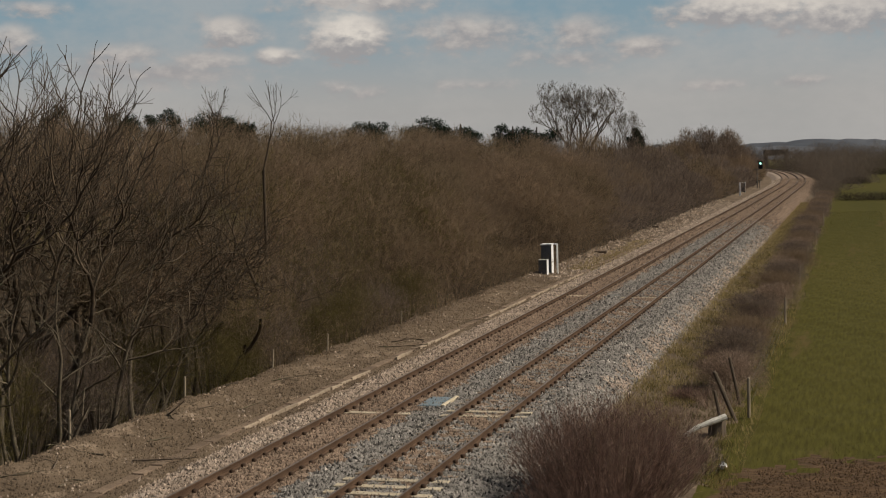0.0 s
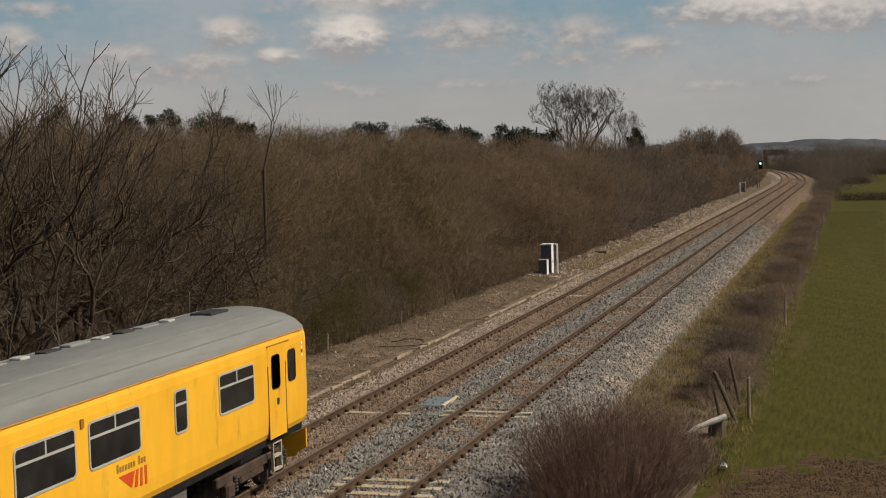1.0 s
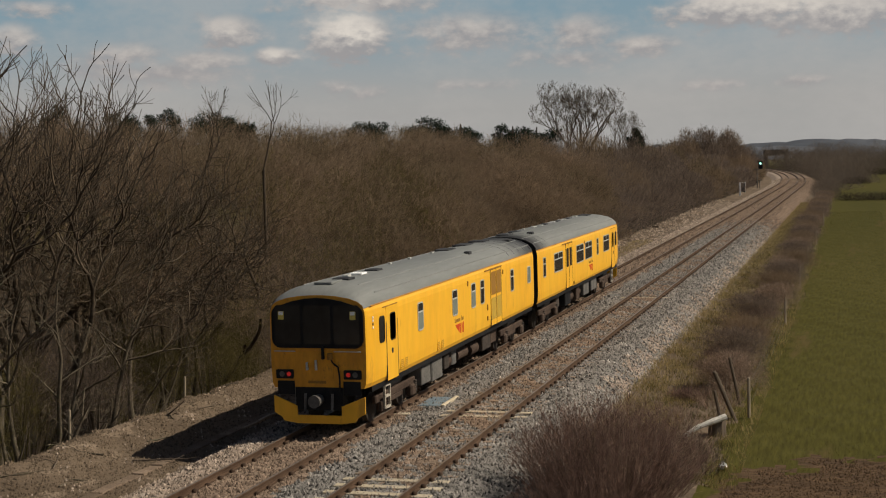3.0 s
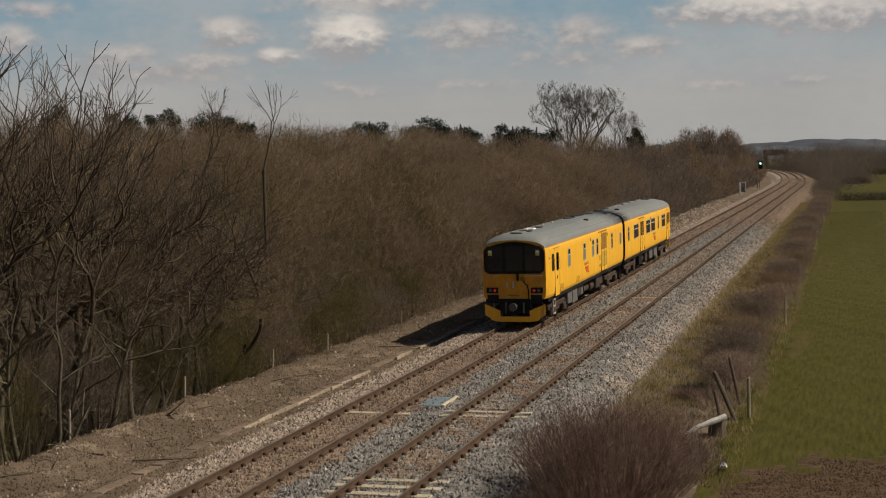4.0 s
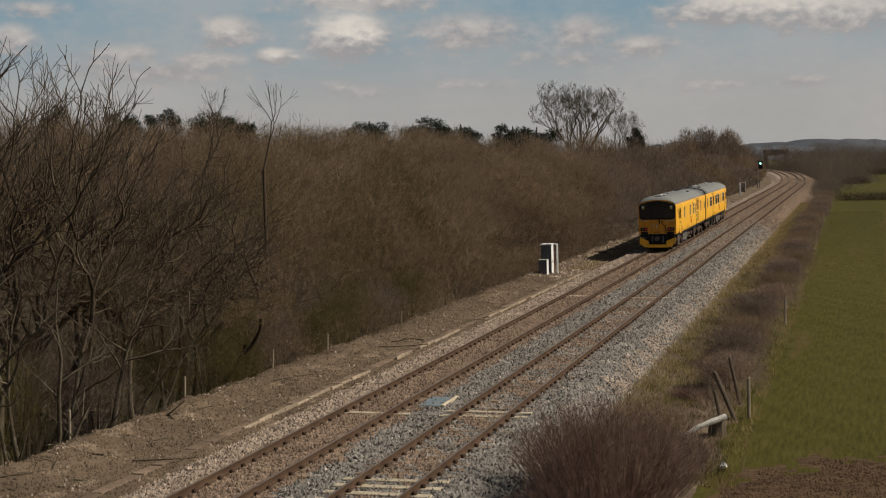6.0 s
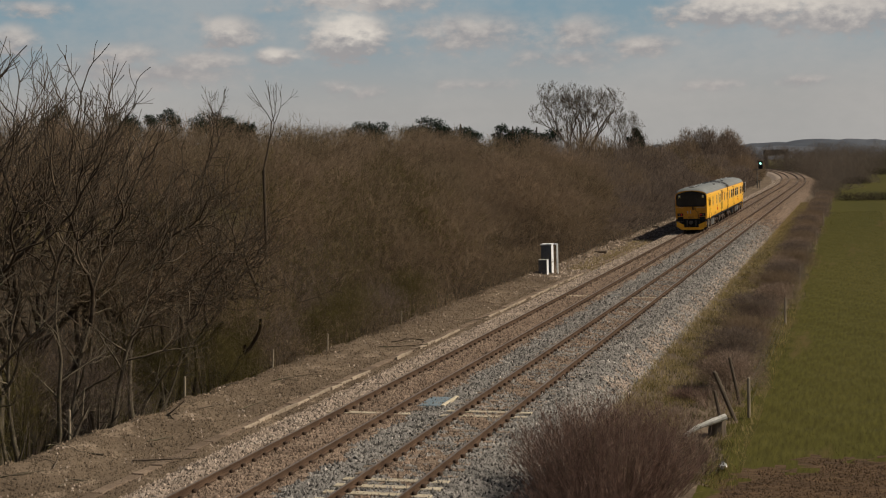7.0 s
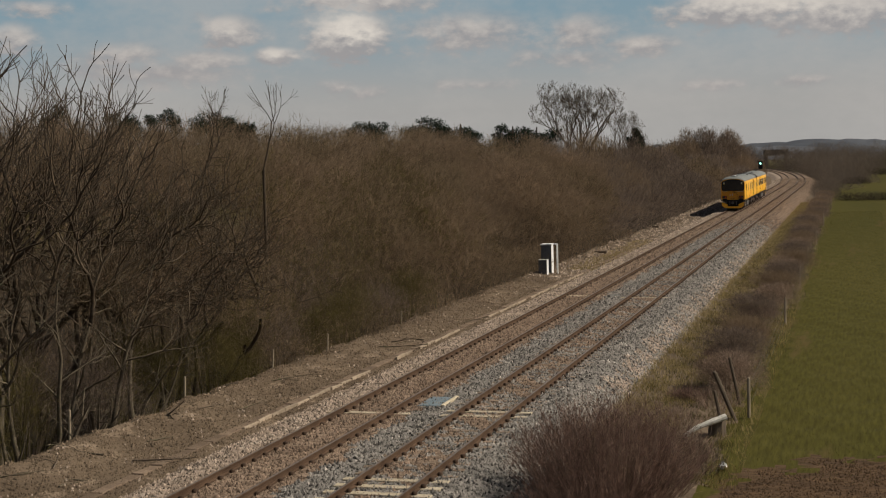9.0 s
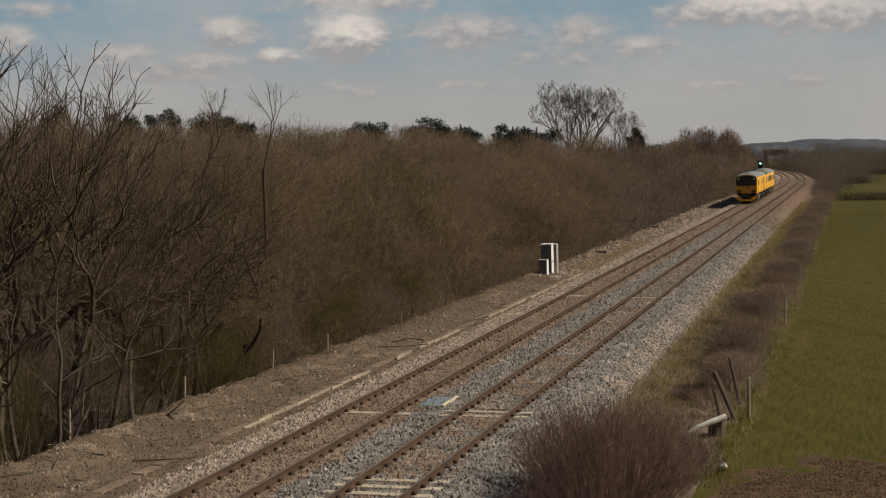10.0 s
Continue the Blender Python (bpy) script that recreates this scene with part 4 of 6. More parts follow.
def sooted_roof(end, reach):
    """Grey roof paint with a ragged soot stain that spreads from the exhausts at one end."""
    m = mat("roof_sooted", (0.165, 0.17, 0.158), (0.205, 0.207, 0.19), 0.5, 0.6, fine=8, stretch=(1, 0.12, 1), spec=0.3, vary=0.1)
    nt = m.node_tree
    N, L = nt.nodes.new, nt.links.new
    b = nt.nodes["Principled BSDF"]
    old = b.inputs["Base Color"].links[0].from_socket
    co, sep, dist, noise, mask, mixed = N("ShaderNodeTexCoord"), N("ShaderNodeSeparateXYZ"), N("ShaderNodeMath"), N("ShaderNodeTexNoise"), N("ShaderNodeMapRange"), N("ShaderNodeMix")
    L(co.outputs["Object"], sep.inputs[0])
    L(co.outputs["Object"], noise.inputs["Vector"])
    noise.inputs["Scale"].default_value, noise.inputs["Detail"].default_value = 1.1, 5
    dist.operation = "SUBTRACT"
    L(sep.outputs[1], dist.inputs[0])
    dist.inputs[1].default_value = end
    away, ragged = N("ShaderNodeMath"), N("ShaderNodeMath")
    away.operation = "ABSOLUTE"
    L(dist.outputs[0], away.inputs[0])
    ragged.operation = "MULTIPLY_ADD"
    L(noise.outputs["Fac"], ragged.inputs[0])
    ragged.inputs[1].default_value = 0.9 * reach
    L(away.outputs[0], ragged.inputs[2])
    mask.interpolation_type = "SMOOTHSTEP"
    L(ragged.outputs[0], mask.inputs[0])
    mask.inputs[1].default_value, mask.inputs[2].default_value, mask.inputs[3].default_value, mask.inputs[4].default_value = 0.45 * reach, 1.25 * reach, 0.9, 0.0
    mixed.data_type = "RGBA"
    L(mask.outputs[0], mixed.inputs[0])
    L(old, mixed.inputs[6])
    mixed.inputs[7].default_value = (0.022, 0.022, 0.023, 1)
    L(mixed.outputs[2], b.inputs["Base Color"])
    return m


def carriage(label, cab_low, length, windows, doors, boxes, pods, logo_y, fittings):
    """One carriage of the two-car train. y runs along it from 0 at its rear end; the cab is at the low or the high end."""
    car = thing("railcar", label, "train carriage", "coupled railcars")
    fy = (lambda y: y) if cab_low else (lambda y: length - y)
    stations = [(0.0, 0.94, -0.23), (0.06, 0.955, -0.18), (0.2, 0.972, -0.10), (0.5, 0.993, -0.03), (1.0, 1.0, 0.0), (length - 0.03, 1.0, 0.0), (length, 0.99, -0.02)]

    def ring(sec, st):
        y, k, dz = st
        right = [(x * k, fy(y), z + (dz * ((z - 3.2) / 0.6) if z > 3.2 else 0)) for x, z in sec]
        return right

    def both(sec):
        rows = []
        for st in stations:
            rows.append(ring(sec, st))
        return rows

    # body sides and ends in yellow
    bm = bmesh.new()
    for s in (1, -1):
        vs = [[bm.verts.new((s * p[0], p[1], p[2])) for p in row] for row in both(SECTION)]
        for a, b in zip(vs, vs[1:]):
            for i in range(len(a) - 1):
                bm.faces.new((a[i], a[i + 1], b[i + 1], b[i]))
    for st, mi in ((stations[0], 2), (stations[-1], 1)):
        right = ring(SECTION, st) + [p for p in ring(ROOF, st)[1:]]
        loop = [bm.verts.new(p) for p in right] + [bm.verts.new((-p[0], p[1], p[2])) for p in right[-2::-1]]
        f = bm.faces.new(loop)
        f.material_index = mi
    # floor pan
    vs = [bm.verts.new(p) for p in ((-1.3, 0.05, 1.19), (1.3, 0.05, 1.19), (1.3, length - 0.05, 1.19), (-1.3, length - 0.05, 1.19))]
    bm.faces.new(vs).material_index = 1
    bmesh.ops.recalc_face_normals(bm, faces=bm.faces)
    part("body", bm, [M["yellow"], M["black"], M["yellow_grime_shade"]], car, "gloss yellow steel body")
    # roof
    bm = bmesh.new()
    full = [[*row, *[(-p[0], p[1], p[2]) for p in row[-2::-1]]] for row in both(ROOF)]
    vs = [[bm.verts.new(p) for p in row] for row in full]
    for a, b in zip(vs, vs[1:]):
        for i in range(len(a) - 1):
            bm.faces.new((a[i], a[i + 1], b[i + 1], b[i]))
    bmesh.ops.recalc_face_normals(bm, faces=bm.faces)
    roof = part("roof", bm, sooted_roof(fy(length), 5.0 if cab_low else 3.2), car, "weathered pale grey roof", smooth=True)
    for s in (1, -1):
        part("gutter", boxed(s * 1.378 - 0.012, s * 1.378 + 0.012, min(fy(0.3), fy(length - 0.05)), max(fy(0.3), fy(length - 0.05)), 3.297, 3.319, 0.004), M["orange"], car, "orange line along the gutter")
        for x, z in ((1.22, 3.595), (0.78, 3.785)):
            part("roof_rib", boxed(s * x - 0.012, s * x + 0.012, min(fy(1.1), fy(length - 0.1)), max(fy(1.1), fy(length - 0.1)), z - 0.03, z + 0.016, 0.004), M["rib"], roof)
        part("sole_bar", boxed(s * 1.30 - 0.03, s * 1.30 + 0.03, min(fy(0.4), fy(length - 0.1)), max(fy(0.4), fy(length - 0.1)), 1.03, 1.19, 0.008), M["black"], car)
    # exhaust soot and straps over the inner end
    inner = fy(length)
    sg = -1 if cab_low else 1
    for k, (off, wid) in enumerate(((0.28, 0.22), (1.25, 0.05), (2.1, 0.05), (2.95, 0.05), (3.8, 0.05))[: 5 if cab_low else 3]):
        y = inner + sg * off
        rows = [[(x * 1.004, y + dy, z + 0.010) for x, z in ROOF[1:]] + [(-x * 1.004, y + dy, z + 0.010) for x, z in ROOF[-2:0:-1]] for dy in (-wid / 2, wid / 2)]
        b2, _ = loft(rows)
        part("roof_strap", b2, M["soot"], roof, "sooty strap across the roof")
    for y, x, l, w, h, m in pods:
        zz = float(np.interp(abs(x), [0, 0.2, 0.55, 0.92, 1.18], [3.88, 3.875, 3.84, 3.74, 3.6]))
        part("roof_vent", boxed(x - w / 2, x + w / 2, y - l / 2, y + l / 2, zz - 0.03, zz + 0.7 * h, min(0.02, h * 0.3)), M[m], roof)
    # windows and doors
    for s in (1, -1):
        for y0, y1, kind in windows:
            z0, z1 = (2.13, 2.96) if kind != "pale" else (2.17, 2.83)
            if kind == "plain":
                z0, z1 = 2.24, 2.96
            carriage_window(car, s, y0, y1, z0, z1, kind)
        for y0, y1, grime in doors:
            double_door(car, s, y0, y1, grime)
        # cab door outline with handrails
        c0, c1 = sorted((fy(1.44), fy(2.40)))
        part("cab_door", flat_panel(bmesh.new(), s, SIDE - 0.008, c0, c1, 1.16, 3.16, 0.012, 0.05), M["yellow"], car)
        for yy in (c0, c1):
            part("door_seal", flat_panel(bmesh.new(), s, SIDE - 0.004, yy - 0.016, yy + 0.016, 1.16, 2.75, 0.012), M["soot"], car)
        y0, y1 = sorted((fy(1.75), fy(2.22)))
        carriage_window(car, s, y0, y1, 2.21, 2.96, "plain")
        y0, y1 = sorted((fy(0.86), fy(1.30)))
        carriage_window(car, s, y0, y1, 2.25, 2.96, "plain")
        ya, yb = sorted((fy(1.2), fy(2.42)))
        part("rain_strip", flat_panel(bmesh.new(), s, 1.39, ya, yb, 3.16, 3.185, 0.025), M["brownish"], car)
        part("door_handle", flat_panel(bmesh.new(), s, SIDE, fy(1.9) - 0.05, fy(1.9) + 0.05, 1.86, 2.0, 0.02, 0.02), M["soot"], car)
        # notices near the cab
        for k in range(4):
            part("notice", flat_panel(bmesh.new(), s, 1.385, fy(0.42) - 0.035, fy(0.42) + 0.035, 2.70 + 0.09 * k, 2.76 + 0.09 * k, 0.016), M["white"] if k != 1 else M["soot"], car)
        # louvres low on the side
        if cab_low:
            for y in (2.62, 3.0, 6.2, 6.62):
                lv = part("louvre", flat_panel(bmesh.new(), s, 1.398, y, y + 0.3, 1.30, 1.70, 0.010), M["yellow"], car)
                for k in range(5):
                    part("slot", flat_panel(bmesh.new(), s, 1.399, y + 0.03, y + 0.27, 1.33 + 0.05 * k, 1.352 + 0.05 * k, 0.013), M["brownish"], lv)
        # company mark: a row of dark bars over an orange-red wedge with yellow rays
        ly = logo_y
        k2 = s
        mk = part("company_mark", wedge(s, ly, 1.10), M["red"], car, "red wedge mark under a row of bars")
        for k in range(11):
            if k == 7:
                continue
            part("letter_bar", flat_panel(bmesh.new(), s, SIDE - 0.004, ly + 0.095 * k, ly + 0.095 * k + 0.065, 1.90, 2.0 + (0.05 if k in (0, 8) else 0), 0.007), M["brownish"], mk)
        for y, z0, z1 in fittings:
            part("side_fitting", flat_panel(bmesh.new(), s, SIDE - 0.002, y - 0.05, y + 0.05, z0, z1, 0.025, 0.02), M["brownish"], car)
        # underframe boxes
        for y, l, z0, z1, m, d in boxes:
            part("equipment_box", boxed(min(s * 0.75, s * d), max(s * 0.75, s * d), y, y + l, z0, z1, 0.03), M[m], car)
    for y, l, x, z, r_ in ((7.4, 1.5, 0.85, 0.62, 0.24), (9.6, 1.2, 0.9, 0.65, 0.2), (11.2, 0.9, 0.9, 0.6, 0.22)):
        part("air_tank", tubed((x, y, z), (x, y + l, z), r_, r_, 14), M["under_brown"], car)
    part("engine", boxed(-0.7, 0.7, 7.0, 13.0, 0.45, 1.1, 0.06), M["under"], car)
    for yc in (2.95, length - 2.75):
        bogie(car, yc)
    # corridor connection on the inner end
    y0, y1 = sorted((inner, inner - sg * 0.36))
    part("gangway", boxed(-0.95, 0.95, y0, y1, 1.05, 3.5, 0.05), M["black"], car, "black rubber corridor bellows")
    # cab steps, white-edged
    for s in (1, -1):
        ys = fy(1.75)
        bm = bmesh.new()
        for dy in (-0.22, 0.22):
            box(bm, s * 1.27 - 0.03, s * 1.27 + 0.03, ys + dy - 0.022, ys + dy + 0.022, 0.38, 1.03)
        for z in (0.38, 0.68, 0.98):
            box(bm, s * 1.27 - 0.04, s * 1.27 + 0.04, ys - 0.19, ys + 0.19, z, z + 0.05)
        part("cab_step", bm, M["step"], car, "pale-edged cab steps")
    cab_end(car, fy)
    return car


def wedge(side, y, w):
    bm = bmesh.new()
    x = SIDE + 0.003
    def poly(pts):
        f = [bm.verts.new((side * x, y + a, z)) for a, z in pts]
        bk = [bm.verts.new((side * (x - 0.01), y + a, z)) for a, z in pts]
        bm.faces.new(f)
        for i in range(len(f)):
            j = (i + 1) % len(f)
            bm.faces.new((f[i], bk[i], bk[j], f[j]))
    poly([(0.05, 1.83), (0.62, 1.83), (0.50, 1.55)])
    poly([(0.66, 1.83), (0.76, 1.83), (0.70, 1.53), (0.60, 1.53)])
    poly([(0.82, 1.83), (0.90, 1.83), (0.88, 1.51), (0.80, 1.51)])
    poly([(0.96, 1.84), (1.05, 1.84), (1.05, 1.50), (0.98, 1.50)])
    bmesh.ops.recalc_face_normals(bm, faces=bm.faces)
    return bm


def cab_end(car, fy):
    """Windscreen, lamps, coupler and valance at the driving end."""
    out = fy(0.0) - fy(1.0)   # +1 or -1: the way out of the end

    def yy(d):
        return fy(0.0) + out * d

    def face(pts, d, t=0.02):
        bm = bmesh.new()
        f = [bm.verts.new((x, yy(d), z)) for x, z in pts]
        b = [bm.verts.new((x, yy(d - t), z)) for x, z in pts]
        bm.faces.new(f)
        bm.faces.new(b[::-1])
        for i in range(len(f)):
            j = (i + 1) % len(f)
            bm.faces.new((f[i], b[i], b[j], f[j]))
        bmesh.ops.recalc_face_normals(bm, faces=bm.faces)
        return bm

    def rounded(x0, x1, z0, z1, r, arch=0.0):
        pts = []
        for cx, cz, a0 in ((x1 - r, z1 - r, 0), (x0 + r, z1 - r, 90), (x0 + r, z0 + r, 180), (x1 - r, z0 + r, 270)):
            for k in range(6):
                a = radians(a0 + 18 * k)
                pts.append((cx + r * math.cos(a), cz + r * math.sin(a)))
            if a0 == 0 and arch:
                for k in range(1, 6):
                    f = k / 6
                    x = (x1 - r) + (x0 - x1 + 2 * r) * f
                    pts.append((x, z1 + arch * 4 * f * (1 - f)))
        return pts

    ws = part("windscreen", face(rounded(-1.275, 1.275, 2.23, 3.35, 0.24, 0.20), 0.03, 0.05), M["black"], car, "black windscreen surround")
    for x0, x1 in ((-1.18, -0.46), (-0.38, 0.38), (0.46, 1.18)):
        part("pane", face(rounded(x0, x1, 2.34, 3.36, 0.08), 0.036, 0.01), M["glass_dark"], ws)
    for x in (-1.0, 1.0):
        n = part("notice", face(rounded(x - 0.08, x + 0.08, 2.98, 3.2, 0.02), 0.041, 0.008), M["notice_yellow"], car, "small yellow and white notice")
        part("patch", face(rounded(x - 0.065, x + 0.065, 3.1, 3.19, 0.01), 0.044, 0.006), M["white"], n)
    for x0, x1 in ((-1.22, -0.62), (0.45, 1.2)):
        part("handrail", boxed(x0, x1, min(yy(0.03), yy(0.06)), max(yy(0.03), yy(0.06)), 2.135, 2.16, 0.006), M["alu"], car)
    for s in (-1, 1):
        xa, xb = sorted((s * 0.70, s * 1.19))
        lamp = part("lamp_cluster", face(rounded(xa, xb, 1.42, 1.66, 0.03), 0.03, 0.04), M["black"], car, "black lamp cluster with red tail lamp")
        part("headlight", face([(s * 1.02 + 0.075 * math.cos(a), 1.54 + 0.075 * math.sin(a)) for a in np.linspace(0, 2 * np.pi, 14)[:-1]], 0.04, 0.02), M["under_grey"], lamp)
        part("tail_lamp", face([(s * 0.83 + 0.06 * math.cos(a), 1.54 + 0.06 * math.sin(a)) for a in np.linspace(0, 2 * np.pi, 14)[:-1]], 0.04, 0.02), M["lamp_red"], lamp, "red tail lamp")
        xa, xb = sorted((s * 0.68, s * 1.16))
        part("lamp_recess", face([(xa, 1.0), (xb, 1.0), (xb, 1.36), (xa, 1.36)], 0.012, 0.02), M["black"], car)
    part("number_bar", face([(-0.30, 1.30), (0.20, 1.30), (0.20, 1.37), (-0.30, 1.37)], 0.012, 0.02), M["brownish"], car)
    part("gangway_plate", face(rounded(-0.42, 0.42, 1.42, 2.18, 0.05), 0.012, 0.02), M["yellow_grime_shade"], car)
    # hoses, coupler, jumpers
    for x, z0, z1, r_, m in ((0.15, 1.95, 2.3, 0.05, "black"), (0.35, 1.95, 2.1, 0.09, "brownish"), (-0.3, 1.66, 1.86, 0.04, "alu"), (-0.05, 1.66, 1.92, 0.04, "alu")):
        part("fitting", tubed((x, yy(0.05), z0), (x, yy(0.07), z1), r_, r_ * 0.8, 8), M[m], car)
    bm = bmesh.new()
    pts = [(0.35, 2.0), (0.42, 1.85), (0.56, 1.75), (0.60, 1.5), (0.60, 1.1)]
    for a, b in zip(pts, pts[1:]):
        tube(bm, (a[0], yy(0.06), a[1]), (b[0], yy(0.06), b[1]), 0.025, 0.025, 6)
    part("jumper_cable", bm, M["black"], car)
    part("apron", face([(-0.66, 0.6), (0.66, 0.6), (0.66, 1.2), (-0.66, 1.2)], 0.014, 0.3), M["black"], car)
    part("coupler", tubed((0, yy(-0.1), 0.88), (0, yy(0.42), 0.88), 0.13, 0.17, 12), M["under_grey"], car)
    for x in (-0.35, 0.4):
        part("air_hose", tubed((x, yy(0.1), 1.05), (x, yy(0.16), 0.6), 0.04, 0.035, 8), M["under_grey"], car)
    # yellow valance, cut away round the coupler
    def bow(x):
        return -0.10 * (abs(x) / 1.3) ** 2 * 2.0
    for s in (-1, 1):
        outer = [(1.27, 0.97), (1.27, 0.52), (1.06, 0.40), (1.0, 0.30), (0.62, 0.24), (0.62, 0.70)]
        part("valance", face([(s * x, z) for x, z in outer], 0.03, 0.05), M["yellow"], car, "yellow snow valance")
    part("valance", face([(-0.64, 0.24), (0.64, 0.24), (0.64, 0.46), (-0.64, 0.46)], 0.034, 0.05), M["yellow"], car, "yellow snow valance")


M["step"] = mat("step", (0.36, 0.32, 0.26), (0.46, 0.41, 0.33), 3, 0.8, fine=20)
M["rib"] = mat("rib", (0.20, 0.205, 0.195), (0.24, 0.24, 0.23), 1, 0.7)
M["dirty"] = mat("dirty", (0.42, 0.27, 0.05), (0.52, 0.33, 0.05), 6, 0.6, fine=30)
M["notice_yellow"] = mat("notice_yellow", (0.55, 0.45, 0.10), (0.6, 0.5, 0.14), 3, 0.6)


def build_train():
    n = [(4.27, 4.82), (7.91, 8.5), (10.17, 10.72), (11.35, 11.87), (15.67, 16.17)]
    wins = [(n[0][0], n[0][1], "half"), (n[1][0], n[1][1], "half"), (n[2][0], n[2][1], "half"), (n[3][0], n[3][1], "narrow"), (n[4][0], n[4][1], "narrow"), (18.42, 18.97, "pale")]
    boxes = [(5.2, 0.9, 0.4, 1.05, "under_grey", 1.2), (6.2, 1.1, 0.35, 1.05, "under_grey", 1.22), (7.6, 0.5, 0.5, 1.05, "under", 1.2), (12.3, 1.1, 0.42, 1.05, "under", 1.2), (13.6, 0.8, 0.5, 1.05, "under_brown", 1.15), (8.8, 0.5, 0.45, 1.0, "under_grey", 1.1)]
    pods = [(0.9, 0.0, 0.8, 0.5, 0.05, "roof_grey"), (1.8, 0.1, 0.5, 0.5, 0.06, "soot"), (2.6, -0.1, 0.25, 0.2, 0.08, "alu"), (3.4, -0.05, 0.45, 0.4, 0.06, "white"), (4.6, 0.0, 0.5, 0.4, 0.06, "soot"), (7.0, -0.3, 0.12, 0.12, 0.08, "alu"), (9.0, -0.3, 0.12, 0.12, 0.08, "alu"), (11.5, -0.3, 0.12, 0.12, 0.08, "alu"), (13.0, -0.25, 1.0, 0.5, 0.07, "soot"), (12.3, 0.75, 0.32, 0.2, 0.12, "soot"), (15.5, -0.3, 1.2, 0.5, 0.07, "soot"), (17.4, -0.2, 0.9, 0.6, 0.06, "soot"), (18.6, 0.6, 0.5, 0.3, 0.06, "soot")]
    a = carriage("yellow railcar with grey roof, narrow windows and a black-windowed cab", True, 19.58, wins, [(12.76, 14.26, True)], boxes, pods, 8.15, [(9.75, 2.92, 3.08), (12.25, 1.85, 2.05), (12.25, 1.5, 1.65), (14.5, 2.9, 3.05)])
    o = 20.33
    w2 = [(21.32, 21.84, "narrow"), (23.48, 25.3, "wide"), (28.4, 30.15, "wide"), (30.55, 32.3, "wide"), (33.6, 34.12, "narrow"), (35.5, 37.2, "wide")]
    w2 = [(p - o, q - o, k) for p, q, k in w2]
    boxes2 = [(9.0, 0.7, 0.4, 1.0, "under_brown", 1.2), (10.6, 1.3, 0.42, 1.08, "under_grey", 1.24), (12.6, 1.4, 0.45, 1.08, "under_grey", 1.24), (6.4, 1.2, 0.4, 1.08, "black", 1.2), (4.6, 0.7, 0.5, 1.05, "under", 1.15)]
    pods2 = [(1.2, -0.2, 0.9, 0.5, 0.06, "soot"), (2.6, 0.55, 0.35, 0.25, 0.1, "soot"), (3.4, -0.3, 0.8, 0.4, 0.06, "soot"), (5.0, -0.3, 0.12, 0.12, 0.08, "alu"), (7.0, -0.3, 0.5, 0.2, 0.06, "alu")]
    pods2 += [(8.2 + 0.9 * k, -0.25, 0.3 + 0.2 * (k % 3), 0.25, 0.05 + 0.02 * (k % 2), ("alu", "soot", "rib")[k % 3]) for k in range(10)] + [(17.8, 0.0, 0.9, 0.5, 0.06, "soot")]
    b = carriage("yellow railcar with grey roof and wide two-part windows", False, 20.0, w2, [(25.98 - o, 27.4 - o, False)], boxes2, pods2, 31.42 - o, [(30.36 - o, 2.9, 3.05), (27.75 - o, 1.3, 1.42)])
    return a, b


CAR_A, CAR_B = build_train()

# ---------------------------------------------------------------- lineside things
def post(name, label, at, height, r, material, lean=(0, 0), group="fence posts"):
    t = thing(name, label, "post", group, at=at)
    bm = bmesh.new()
    n = 8
    rings = []
    for k, (f, s) in enumerate(((-0.15, 1.05), (0.0, 1.0), (0.5, 0.97), (0.97, 0.95), (1.0, 0.7))):
        rings.append([bm.verts.new((lean[0] * f * height + r * s * math.cos(a) * (1 + 0.12 * math.sin(3 * a)), lean[1] * f * height + r * s * math.sin(a), f * height)) for a in [2 * math.pi * i / n for i in range(n)]])
    for a, b in zip(rings, rings[1:]):
        for i in range(n):
            bm.faces.new((a[i], a[(i + 1) % n], b[(i + 1) % n], b[i]))
    bm.faces.new(rings[-1])
    part("shaft", bm, material, t)
    return t


